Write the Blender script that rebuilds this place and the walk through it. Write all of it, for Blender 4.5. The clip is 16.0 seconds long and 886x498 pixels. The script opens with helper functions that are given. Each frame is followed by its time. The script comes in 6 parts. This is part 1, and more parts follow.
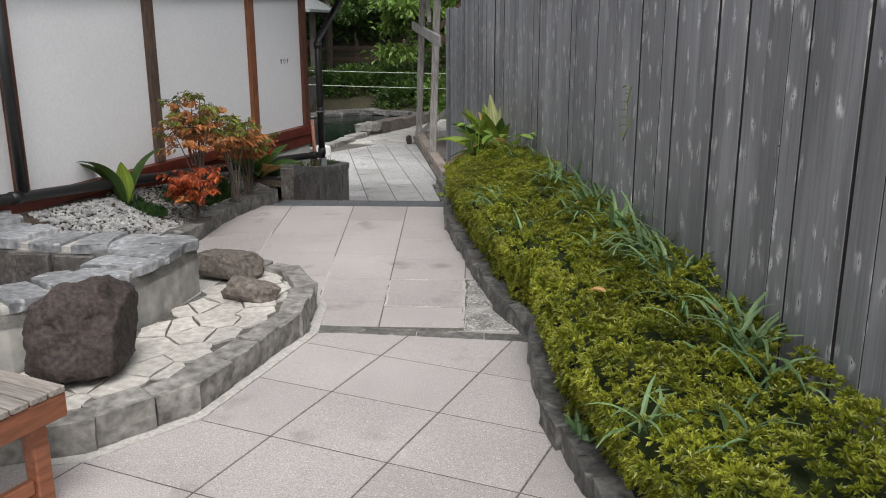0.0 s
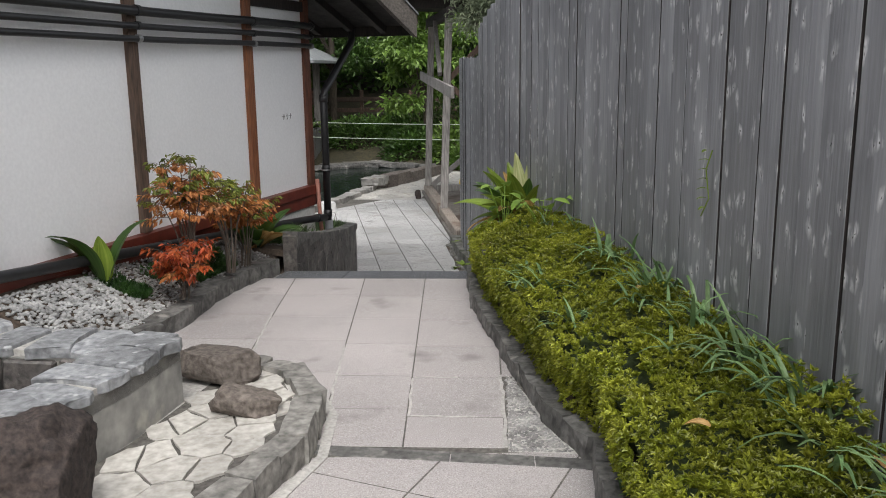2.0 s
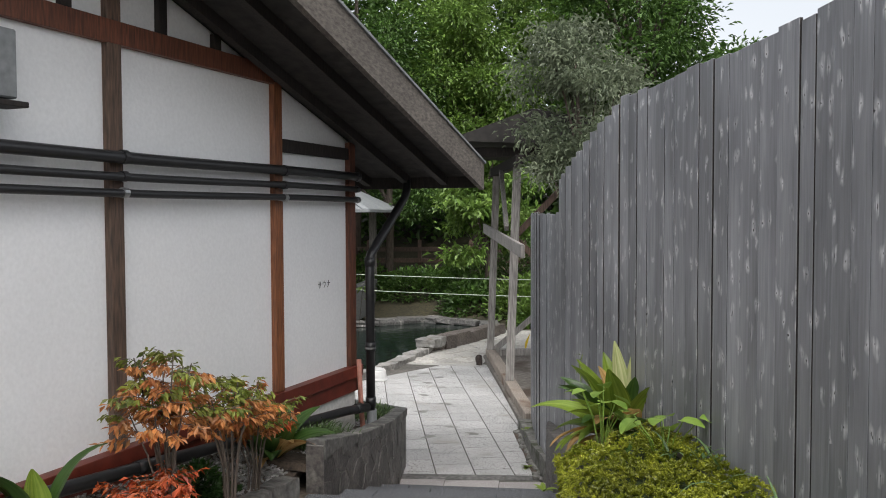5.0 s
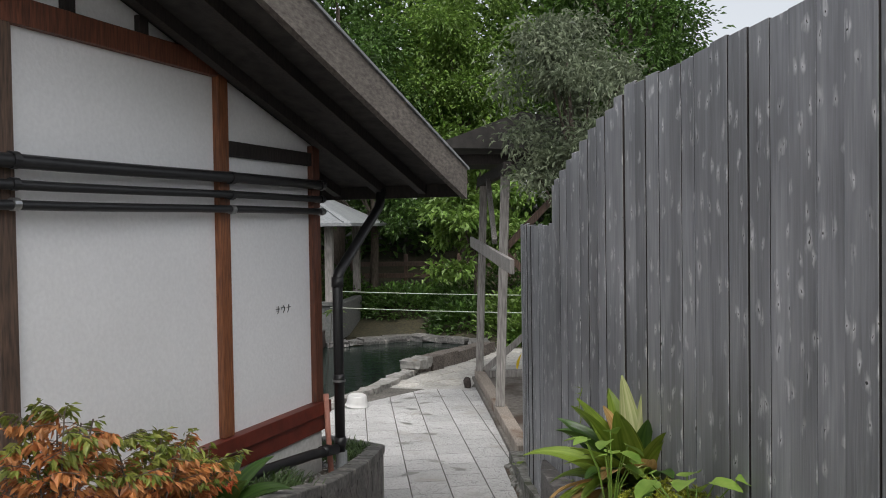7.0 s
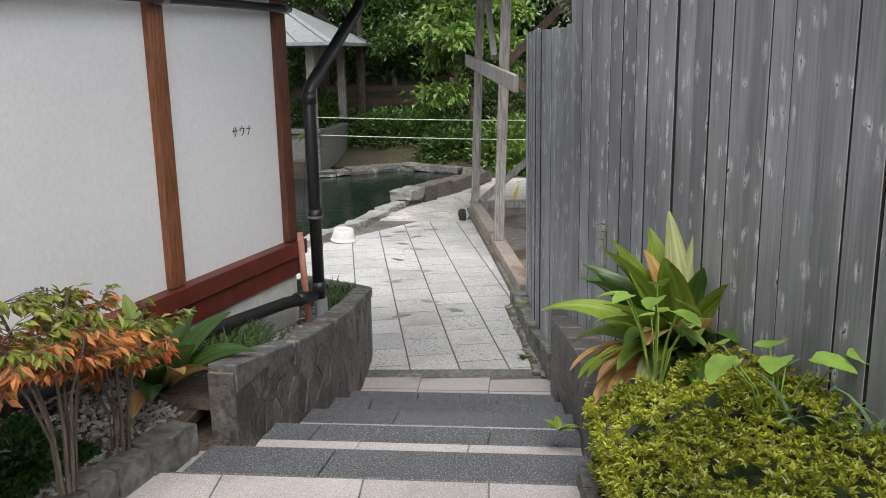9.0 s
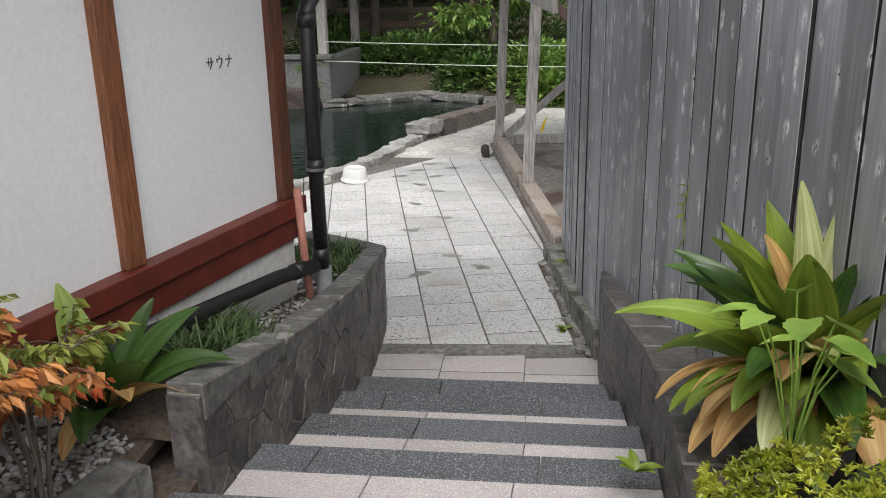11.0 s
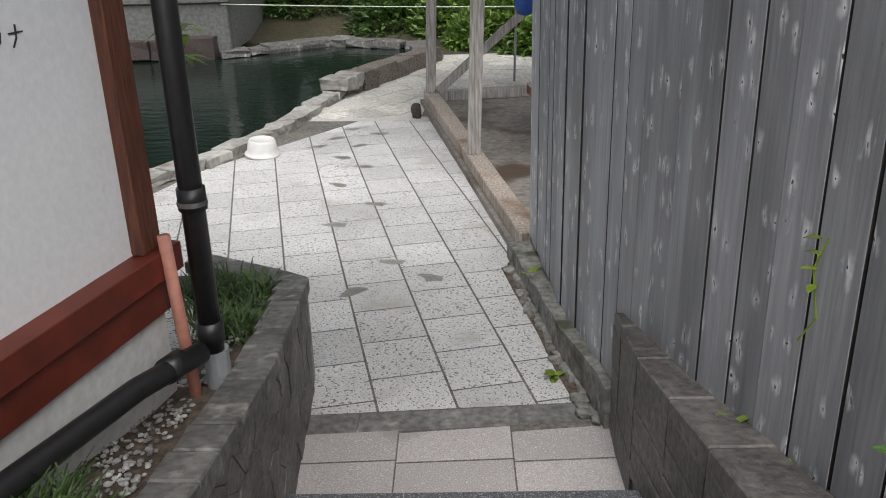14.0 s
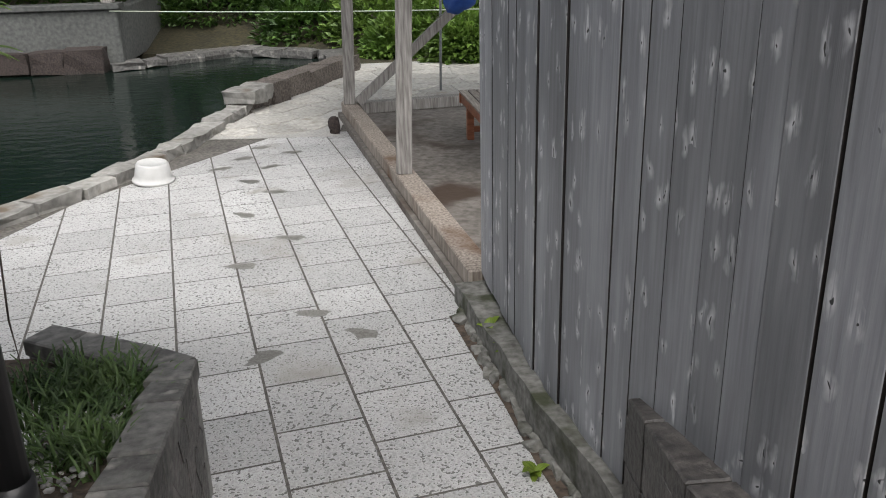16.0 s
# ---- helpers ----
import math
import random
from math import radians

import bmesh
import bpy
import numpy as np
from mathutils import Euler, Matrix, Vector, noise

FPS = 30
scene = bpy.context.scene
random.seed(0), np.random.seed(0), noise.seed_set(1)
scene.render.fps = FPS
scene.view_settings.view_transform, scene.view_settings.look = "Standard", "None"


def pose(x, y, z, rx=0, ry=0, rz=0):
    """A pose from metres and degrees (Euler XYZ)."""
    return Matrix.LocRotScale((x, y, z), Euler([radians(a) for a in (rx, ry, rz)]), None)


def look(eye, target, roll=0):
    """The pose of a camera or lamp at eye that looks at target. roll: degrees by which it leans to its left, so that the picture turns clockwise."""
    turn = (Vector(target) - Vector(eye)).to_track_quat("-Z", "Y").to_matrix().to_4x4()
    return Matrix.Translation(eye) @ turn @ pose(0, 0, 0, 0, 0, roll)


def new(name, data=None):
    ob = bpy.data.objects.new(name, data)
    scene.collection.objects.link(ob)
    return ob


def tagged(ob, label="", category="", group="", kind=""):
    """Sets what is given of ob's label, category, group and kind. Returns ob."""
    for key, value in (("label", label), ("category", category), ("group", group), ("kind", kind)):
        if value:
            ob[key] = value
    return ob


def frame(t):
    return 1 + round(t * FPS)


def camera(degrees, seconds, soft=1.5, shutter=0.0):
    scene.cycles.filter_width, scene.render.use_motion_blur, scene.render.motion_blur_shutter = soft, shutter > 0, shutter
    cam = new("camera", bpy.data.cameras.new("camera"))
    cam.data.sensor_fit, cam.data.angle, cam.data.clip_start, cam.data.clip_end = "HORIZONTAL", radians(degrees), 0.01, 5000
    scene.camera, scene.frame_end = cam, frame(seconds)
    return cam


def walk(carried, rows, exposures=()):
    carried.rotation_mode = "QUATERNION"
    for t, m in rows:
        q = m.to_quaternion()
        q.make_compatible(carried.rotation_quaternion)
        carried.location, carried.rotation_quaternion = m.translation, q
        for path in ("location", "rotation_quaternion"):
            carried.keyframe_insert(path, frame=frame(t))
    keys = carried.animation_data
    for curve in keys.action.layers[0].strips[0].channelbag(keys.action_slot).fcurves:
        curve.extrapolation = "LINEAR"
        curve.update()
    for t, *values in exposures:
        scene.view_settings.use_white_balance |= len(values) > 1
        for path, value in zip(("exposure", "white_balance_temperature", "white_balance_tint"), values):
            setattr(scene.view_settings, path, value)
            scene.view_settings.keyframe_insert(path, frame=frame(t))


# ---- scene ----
cam = camera(54.6, 16.0, soft=1.0)
PATH = [
    (0, (0.466, 0.565, 1.575), (0.362, 2.494, 1.057), -0.2),
    (0.5, (0.418, 0.716, 1.577), (0.33, 2.653, 1.085), -0.2),
    (1, (0.348, 0.926, 1.582), (0.27, 2.869, 1.116), -0.2),
    (1.5, (0.293, 1.174, 1.584), (0.208, 3.123, 1.144), -0.2),
    (2, (0.271, 1.419, 1.587), (0.16, 3.372, 1.175), -0.7),
    (2.5, (0.258, 1.675, 1.594), (0.118, 3.632, 1.207), -1.0),
    (3, (0.235, 1.918, 1.608), (0.073, 3.879, 1.252), -0.9),
    (3.5, (0.203, 2.225, 1.607), (0.017, 4.19, 1.29), -0.8),
    (4, (0.184, 2.514, 1.624), (-0.032, 4.484, 1.35), -1.0),
    (4.5, (0.124, 2.81, 1.657), (-0.108, 4.788, 1.466), -0.6),
    (5, (0.067, 3.079, 1.693), (-0.177, 5.062, 1.612), -0.2),
    (5.2, (0.057, 3.188, 1.701), (-0.195, 5.171, 1.663), -0.1),
    (7.3, (0.053, 4.118, 1.68), (-0.167, 6.105, 1.621), -0.9),
    (7.5, (0.039, 4.249, 1.663), (-0.18, 6.233, 1.549), -0.9),
    (8, (-0.05, 4.46, 1.608), (-0.243, 6.435, 1.361), -0.7),
    (8.5, (-0.054, 4.652, 1.594), (-0.248, 6.61, 1.234), -1.0),
    (9, (-0.084, 4.943, 1.545), (-0.287, 6.883, 1.102), -1.1),
    (9.2, (-0.109, 5.095, 1.52), (-0.315, 7.028, 1.052), -1.3),
    (11.5, (-0.306, 6.123, 1.48), (-0.544, 8.006, 0.847), -1.1),
    (12, (-0.362, 6.388, 1.454), (-0.594, 8.262, 0.795), -1.0),
    (12.5, (-0.407, 6.663, 1.428), (-0.616, 8.53, 0.741), -1.4),
    (13, (-0.471, 6.912, 1.432), (-0.622, 8.774, 0.716), -1.0),
    (13.5, (-0.52, 7.177, 1.415), (-0.619, 9.038, 0.688), -1.1),
    (14, (-0.555, 7.445, 1.429), (-0.599, 9.3, 0.683), -1.6),
    (14.5, (-0.568, 7.7, 1.429), (-0.554, 9.551, 0.671), -2.5),
    (15, (-0.559, 8.017, 1.302), (-0.504, 9.874, 0.56), -2.8),
    (15.5, (-0.611, 8.217, 1.269), (-0.504, 10.072, 0.53), -1.9),
    (16, (-0.636, 8.458, 1.199), (-0.492, 10.317, 0.476), -1.5),
]
walk(cam, [(t, look(eye, target, roll)) for t, eye, target, roll in PATH],
     exposures=[(0, 0.6), (2.5, 0.65), (4, 0.85), (5, 0.75), (7.5, 0.5), (8, 0.75), (8.5, 1.0), (9, 0.98), (11.5, 0.95), (13, 0.9), (16, 0.78)])

# ---- light ----
world = bpy.data.worlds.new("overcast_sky")
scene.world = world
world.use_nodes = True
wn = world.node_tree.nodes
sky = wn.new("ShaderNodeTexSky")
sky.sky_type, sky.sun_disc = "NISHITA", False
sky.sun_elevation, sky.sun_rotation = radians(55), radians(160)
sky.air_density, sky.dust_density, sky.ozone_density = 1.0, 4.0, 1.0
soften = wn.new("ShaderNodeHueSaturation")
soften.inputs["Saturation"].default_value = 0.25
world.node_tree.links.new(sky.outputs[0], soften.inputs["Color"])
world.node_tree.links.new(soften.outputs[0], wn["Background"].inputs[0])
wn["Background"].inputs[1].default_value = 0.15
sun = new("sun", bpy.data.lights.new("sun", "SUN"))
sun.data.energy, sun.data.angle, sun.data.color = 1.0, radians(25), (1.0, 0.985, 0.965)
sun.matrix_world = look((0, 0, 30), (2.0, 14.0, 0))


# ---- materials ----
def ramp(nt, fac, stops):
    n = nt.nodes.new("ShaderNodeValToRGB")
    while len(n.color_ramp.elements) < len(stops):
        n.color_ramp.elements.new(0.5)
    for e, (p, c) in zip(n.color_ramp.elements, stops):
        e.position, e.color = p, (*c, 1)
    nt.links.new(fac, n.inputs[0])
    return n.outputs[0]


def tex(nt, kind, scale, coords, detail=6.0, stretch=None, **more):
    n = nt.nodes.new(kind)
    n.inputs["Scale"].default_value = scale
    if "Detail" in n.inputs:
        n.inputs["Detail"].default_value = detail
    if stretch:
        m = nt.nodes.new("ShaderNodeMapping")
        m.inputs["Scale"].default_value = stretch
        nt.links.new(coords, m.inputs[0])
        coords = m.outputs[0]
    nt.links.new(coords, n.inputs["Vector"])
    return n


def mix(nt, fac, a, b, mode="MIX"):
    n = nt.nodes.new("ShaderNodeMix")
    n.data_type, n.blend_type = "RGBA", mode
    for v, k in ((fac, 0), (a, 6), (b, 7)):
        if hasattr(v, "is_linked"):
            nt.links.new(v, n.inputs[k])
        else:
            n.inputs[k].default_value = v if k == 0 else (*v, 1)
    return n.outputs[2]


def material(name, dark, light, grain=40.0, blotch=1.5, rough=0.7, bump=0.3, metal=0.0, stretch=None, vary=0.15, speck=None, stain=None, leaf=False, island=False, knots=False, veins=False):
    """Fine grain between two colours, large blotches over it, each object (or island) a little different; optional specks and stains."""
    m = bpy.data.materials.new(name)
    m.use_nodes = True
    nt = m.node_tree
    bsdf = nt.nodes["Principled BSDF"]
    shift = nt.nodes.new("ShaderNodeVectorMath")
    shift.operation = "MULTIPLY_ADD"
    shift.inputs[1].default_value, shift.inputs[2].default_value = (37.0, 53.0, 71.0), (0.0, 0.0, 0.0)
    nt.links.new(nt.nodes.new("ShaderNodeObjectInfo").outputs["Random"], shift.inputs[0])
    nt.links.new(nt.nodes.new("ShaderNodeTexCoord").outputs["UV" if veins else "Object"], shift.inputs[2])
    co = shift.outputs[0]
    geo = nt.nodes.new("ShaderNodeNewGeometry")
    fine = tex(nt, "ShaderNodeTexNoise", grain, co, 8, stretch).outputs[0]
    col = ramp(nt, fine, [(0.3, dark), (0.7, light)])
    big = tex(nt, "ShaderNodeTexNoise", blotch, geo.outputs["Position"], 4).outputs[0]
    shade = ramp(nt, big, [(0.3, (1 - vary,) * 3), (0.7, (1 + vary,) * 3)])
    col = mix(nt, 1.0, col, shade, "MULTIPLY")
    rnd = geo.outputs["Random Per Island"] if island else nt.nodes.new("ShaderNodeObjectInfo").outputs["Random"]
    col = mix(nt, 1.0, col, ramp(nt, rnd, [(0.0, (1 - vary,) * 3), (1.0, (1 + vary,) * 3)]), "MULTIPLY")
    if speck:
        sp = tex(nt, "ShaderNodeTexNoise", speck[1], co, 2).outputs[0]
        col = mix(nt, ramp(nt, sp, [(speck[2], (0, 0, 0)), (min(1, speck[2] + 0.08), (1, 1, 1))]), col, speck[0])
    if knots:
        split, flat = nt.nodes.new("ShaderNodeSeparateXYZ"), nt.nodes.new("ShaderNodeCombineXYZ")
        nt.links.new(co, split.inputs[0])
        nt.links.new(split.outputs[1], flat.inputs[0])
        nt.links.new(split.outputs[2], flat.inputs[1])
        bend = nt.nodes.new("ShaderNodeVectorMath")
        bend.operation = "MULTIPLY_ADD"
        bend.inputs[1].default_value = (0.09, 0.12, 0.0)
        nt.links.new(tex(nt, "ShaderNodeTexNoise", 11, co, 3).outputs["Color"], bend.inputs[0])
        nt.links.new(flat.outputs[0], bend.inputs[2])
        cell = tex(nt, "ShaderNodeTexVoronoi", 8.0, bend.outputs[0], 0, (1.7, 0.85, 1.0))
        cell.voronoi_dimensions = "2D"
        some = ramp(nt, cell.outputs["Color"], [(0.5, (1, 1, 1)), (0.54, (0, 0, 0))])
        vor = cell.outputs["Distance"]
        ragged = tex(nt, "ShaderNodeTexNoise", 30, co, 5, (3, 3, 0.3)).outputs[0]
        halo = mix(nt, 1.0, ramp(nt, vor, [(0.08, (1, 1, 1)), (0.30, (0, 0, 0))]), some, "MULTIPLY")
        col = mix(nt, mix(nt, 1.0, halo, ramp(nt, ragged, [(0.40, (0, 0, 0)), (0.52, (1, 1, 1))]), "MULTIPLY"), col, (0.62, 0.62, 0.63))
        col = mix(nt, mix(nt, 1.0, ramp(nt, vor, [(0.03, (1, 1, 1)), (0.045, (0, 0, 0))]), some, "MULTIPLY"), col, (0.03, 0.03, 0.03))
        streak = tex(nt, "ShaderNodeTexNoise", 70, co, 4, (4.0, 4.0, 0.10)).outputs[0]
        col = mix(nt, 1.0, col, ramp(nt, streak, [(0.36, (0.96, 0.96, 0.965)), (0.60, (1.02, 1.02, 1.02))]), "MULTIPLY")
        weather = tex(nt, "ShaderNodeTexNoise", 2.2, co, 5, (3.0, 3.0, 0.5)).outputs[0]
        col = mix(nt, 1.0, col, ramp(nt, weather, [(0.35, (0.78, 0.78, 0.79)), (0.65, (1.18, 1.18, 1.18))]), "MULTIPLY")
    if stain:
        st = tex(nt, "ShaderNodeTexNoise", stain[1], geo.outputs["Position"], 7).outputs[0]
        col = mix(nt, ramp(nt, st, [(stain[2], (0, 0, 0)), (min(1, stain[2] + 0.12), (1, 1, 1))]), col, stain[0])
    nt.links.new(col, bsdf.inputs["Base Color"])
    bsdf.inputs["Roughness"].default_value, bsdf.inputs["Metallic"].default_value = rough, metal
    if bump:
        b = nt.nodes.new("ShaderNodeBump")
        b.inputs["Strength"].default_value, b.inputs["Distance"].default_value = bump, 0.01
        nt.links.new(fine, b.inputs["Height"])
        nt.links.new(b.outputs[0], bsdf.inputs["Normal"])
    if leaf:
        bsdf.inputs["Subsurface Weight"].default_value = 0.0
        tr = nt.nodes.new("ShaderNodeBsdfTranslucent")
        nt.links.new(col, tr.inputs[0])
        ms = nt.nodes.new("ShaderNodeMixShader")
        ms.inputs[0].default_value = 0.3
        nt.links.new(bsdf.outputs[0], ms.inputs[1])
        nt.links.new(tr.outputs[0], ms.inputs[2])
        nt.links.new(ms.outputs[0], nt.nodes["Material Output"].inputs[0])
    return m


PLASTER = material("white_plaster", (0.69, 0.695, 0.70), (0.75, 0.755, 0.76), 45, 0.9, 0.9, 0.3, vary=0.035)
TIMBER = material("red_brown_timber", (0.055, 0.02, 0.012), (0.16, 0.055, 0.028), 14, 2, 0.6, 0.3, stretch=(6, 6, 0.6), vary=0.2)
TIMBER_ORANGE = material("orange_brown_timber", (0.10, 0.035, 0.015), (0.27, 0.10, 0.04), 14, 2, 0.55, 0.3, stretch=(6, 6, 0.6), vary=0.2)
TIMBER_WEATHERED = material("weathered_brown_timber", (0.04, 0.028, 0.022), (0.13, 0.08, 0.055), 14, 2, 0.7, 0.4, stretch=(6, 6, 0.6), vary=0.2)
# dark roof timber; also the painted shade in the fence seams
TIMBER_DARK_AND_SHADE = material("dark_timber_and_shade", (0.008, 0.0065, 0.006), (0.027, 0.02, 0.017), 14, 2, 0.75, 0.3, stretch=(5, 5, 1), vary=0.2)
SILL_RED = material("red_painted_board", (0.085, 0.015, 0.008), (0.15, 0.026, 0.014), 10, 2, 0.5, 0.15, vary=0.1)
GREY_WOOD = material("silver_grey_fence_wood", (0.208, 0.212, 0.225), (0.292, 0.297, 0.312), 9, 1.2, 0.5, 0.3, stretch=(7, 7, 0.35), vary=0.17, knots=True)
POST_GREY = material("grey_post_wood", (0.13, 0.12, 0.11), (0.33, 0.31, 0.29), 12, 2, 0.85, 0.4, stretch=(6, 6, 0.5), vary=0.12)
GRANITE = material("pinkish_granite_slab", (0.27, 0.245, 0.235), (0.47, 0.44, 0.428), 170, 1.1, 0.8, 0.5, vary=0.11, speck=((0.60, 0.585, 0.57), 150, 0.62), stain=((0.24, 0.22, 0.208), 2.6, 0.61))
GRANITE_WHITE = material("white_pitted_granite", (0.33, 0.325, 0.315), (0.68, 0.675, 0.665), 70, 1.3, 0.75, 1.0, vary=0.11, speck=((0.15, 0.145, 0.135), 70, 0.55), stain=((0.33, 0.31, 0.28), 2.1, 0.60))
GRANITE_DARK = material("dark_speckled_granite", (0.03, 0.032, 0.036), (0.10, 0.104, 0.112), 120, 1.5, 0.7, 0.6, vary=0.12, speck=((0.26, 0.265, 0.28), 170, 0.57))
SLATE = material("grey_slate_stone", (0.062, 0.06, 0.057), (0.165, 0.16, 0.15), 26, 5, 0.75, 0.9, vary=0.22, stain=((0.30, 0.285, 0.26), 9, 0.60))
SLATE_LIGHT = material("blue_grey_slate_slab", (0.12, 0.125, 0.132), (0.34, 0.347, 0.357), 26, 4, 0.5, 0.9, vary=0.24, speck=((0.48, 0.485, 0.49), 16, 0.63))
SLATE_DARK = material("dark_slate_facing", (0.04, 0.037, 0.036), (0.125, 0.113, 0.104), 34, 5, 0.5, 1.0, vary=0.32, stain=((0.22, 0.21, 0.19), 9.0, 0.66))
MORTAR = material("pale_mortar", (0.33, 0.32, 0.295), (0.52, 0.50, 0.47), 50, 3, 0.9, 0.5, vary=0.12)
JOINT = material("dark_joint", (0.06, 0.055, 0.048), (0.16, 0.148, 0.132), 40, 4, 0.9, 0.3, vary=0.2)
CONCRETE = material("stained_concrete", (0.22, 0.215, 0.205), (0.36, 0.35, 0.335), 30, 1.6, 0.85, 0.4, vary=0.15, stain=((0.12, 0.105, 0.09), 1.8, 0.58))
SHELTER_FLOOR = material("brown_stained_concrete", (0.10, 0.088, 0.075), (0.22, 0.20, 0.18), 20, 1.2, 0.8, 0.4, vary=0.2, stain=((0.06, 0.04, 0.028), 1.3, 0.56))
POOL_WALL = material("damp_grey_concrete", (0.07, 0.073, 0.07), (0.135, 0.138, 0.13), 20, 1.2, 0.8, 0.3, vary=0.15)
POOL_STONE = material("pale_grey_pool_stone", (0.18, 0.175, 0.16), (0.36, 0.345, 0.32), 14, 2, 0.8, 0.6, vary=0.18, stain=((0.13, 0.10, 0.07), 3, 0.6))
FOUNDATION = material("grey_foundation_concrete", (0.42, 0.42, 0.40), (0.54, 0.54, 0.52), 30, 2.0, 0.85, 0.25, vary=0.08, stain=((0.2, 0.19, 0.17), 3, 0.66))
ROCK = material("dark_volcanic_rock", (0.014, 0.011, 0.0102), (0.07, 0.052, 0.045), 48, 2.5, 0.85, 0.9, vary=0.15)
ROCK_GREY = material("brown_grey_rock", (0.062, 0.05, 0.042), (0.19, 0.162, 0.14), 40, 2.5, 0.85, 0.8, vary=0.15)
CREAM_STONE = material("cream_flagstone", (0.33, 0.31, 0.275), (0.55, 0.53, 0.49), 26, 2.5, 0.8, 0.4, vary=0.12, stain=((0.30, 0.27, 0.21), 4, 0.62))
CURB = material("mossy_broken_concrete", (0.085, 0.082, 0.07), (0.25, 0.245, 0.225), 24, 3, 0.9, 1.0, vary=0.22, stain=((0.05, 0.055, 0.03), 5, 0.56))
VEIN = material("grey_stone_joint", (0.20, 0.195, 0.185), (0.36, 0.35, 0.33), 40, 4, 0.9, 0.5, vary=0.2)
WORN_BEAM = material("wet_brown_worn_beam", (0.12, 0.092, 0.072), (0.37, 0.325, 0.28), 12, 2, 0.7, 0.5, stretch=(5, 5, 0.6), vary=0.15, stain=((0.12, 0.065, 0.035), 2.2, 0.57))
SOIL = material("dark_soil", (0.035, 0.026, 0.02), (0.10, 0.075, 0.055), 40, 3, 0.95, 0.9, vary=0.2)
GRAVEL = material("mixed_gravel_stone", (0.12, 0.115, 0.11), (0.42, 0.41, 0.40), 8, 6, 0.75, 0.2, vary=0.35, island=True)
SET_PEBBLE = material("grey_set_pebble", (0.15, 0.145, 0.14), (0.36, 0.35, 0.335), 12, 6, 0.7, 0.2, vary=0.25, island=True)
KERB_PALE = material("mortar_smeared_kerb_stone", (0.10, 0.096, 0.088), (0.30, 0.287, 0.262), 22, 5, 0.8, 0.9, vary=0.25, stain=((0.40, 0.382, 0.35), 6, 0.61))
BASIN_SIDE = material("mottled_grey_mortar", (0.19, 0.19, 0.18), (0.43, 0.415, 0.385), 9, 3, 0.85, 0.9, vary=0.2, stain=((0.46, 0.435, 0.38), 5, 0.57))
WHITE_PEBBLE = material("white_pebble", (0.21, 0.21, 0.205), (0.50, 0.50, 0.49), 12, 6, 0.6, 0.1, vary=0.15, island=True)
PVC_BLACK = material("black_plastic_pipe", (0.012, 0.012, 0.013), (0.02, 0.02, 0.021), 30, 2, 0.4, 0.05, vary=0.1)
PVC_GREY = material("grey_plastic_pipe", (0.20, 0.21, 0.22), (0.26, 0.27, 0.28), 30, 2, 0.5, 0.05, vary=0.08)
PIPE_PINK = material("faded_red_plastic_pipe", (0.34, 0.14, 0.10), (0.48, 0.22, 0.17), 20, 3, 0.6, 0.1, vary=0.1)
STEEL = material("galvanised_steel", (0.35, 0.35, 0.35), (0.5, 0.5, 0.5), 40, 3, 0.4, 0.05, metal=1.0, vary=0.1)
BENCH_WOOD = material("orange_brown_bench_wood", (0.16, 0.055, 0.025), (0.30, 0.11, 0.055), 12, 2, 0.5, 0.25, stretch=(4, 0.6, 4), vary=0.12)
BENCH_TOP = material("weathered_bench_slat", (0.14, 0.12, 0.105), (0.33, 0.30, 0.27), 16, 2, 0.8, 0.4, stretch=(0.5, 6, 6), vary=0.12)
WHITE_PLASTIC = material("white_plastic", (0.52, 0.515, 0.50), (0.58, 0.575, 0.56), 30, 2, 0.35, 0.03, vary=0.02)
SHEET_GREY = material("grey_roof_sheet", (0.15, 0.16, 0.165), (0.24, 0.25, 0.255), 20, 2, 0.6, 0.1, vary=0.1)
LEAF_HEDGE = material("azalea_leaf", (0.125, 0.155, 0.010), (0.345, 0.36, 0.042), 8, 2.2, 0.42, 0, vary=0.36, leaf=True, island=True)
HEDGE_SHADE = material("hedge_inner_shade", (0.018, 0.028, 0.008), (0.05, 0.075, 0.015), 25, 3, 0.8, 0.6, vary=0.25)
LEAF_GRASS = material("grass_blade", (0.08, 0.16, 0.055), (0.22, 0.33, 0.14), 6, 3, 0.5, 0, vary=0.3, leaf=True, island=True)
LEAF_TURF = material("dark_turf_blade", (0.035, 0.075, 0.02), (0.12, 0.19, 0.055), 6, 3, 0.5, 0, vary=0.3, leaf=True, island=True)
LEAF_LILY = material("wide_green_leaf", (0.12, 0.205, 0.02), (0.27, 0.35, 0.055), 1.0, 5, 0.35, 0.1, vary=0.25, leaf=True, stain=((0.50, 0.54, 0.22), 8, 0.66), stretch=(1.2, 5, 1), veins=True)
LEAF_PALE = material("cream_striped_leaf", (0.30, 0.36, 0.10), (0.66, 0.66, 0.36), 1.0, 5, 0.35, 0.1, vary=0.12, leaf=True, stretch=(1.0, 5, 1), veins=True)
LEAF_HEART = material("pale_green_heart_leaf", (0.15, 0.27, 0.035), (0.30, 0.43, 0.085), 14, 5, 0.45, 0.3, vary=0.2, leaf=True)
LEAF_BROAD_DARK = material("dark_glossy_broad_leaf", (0.03, 0.075, 0.016), (0.08, 0.15, 0.03), 1.0, 5, 0.3, 0.1, vary=0.25, leaf=True, stretch=(1.2, 5, 1), veins=True)
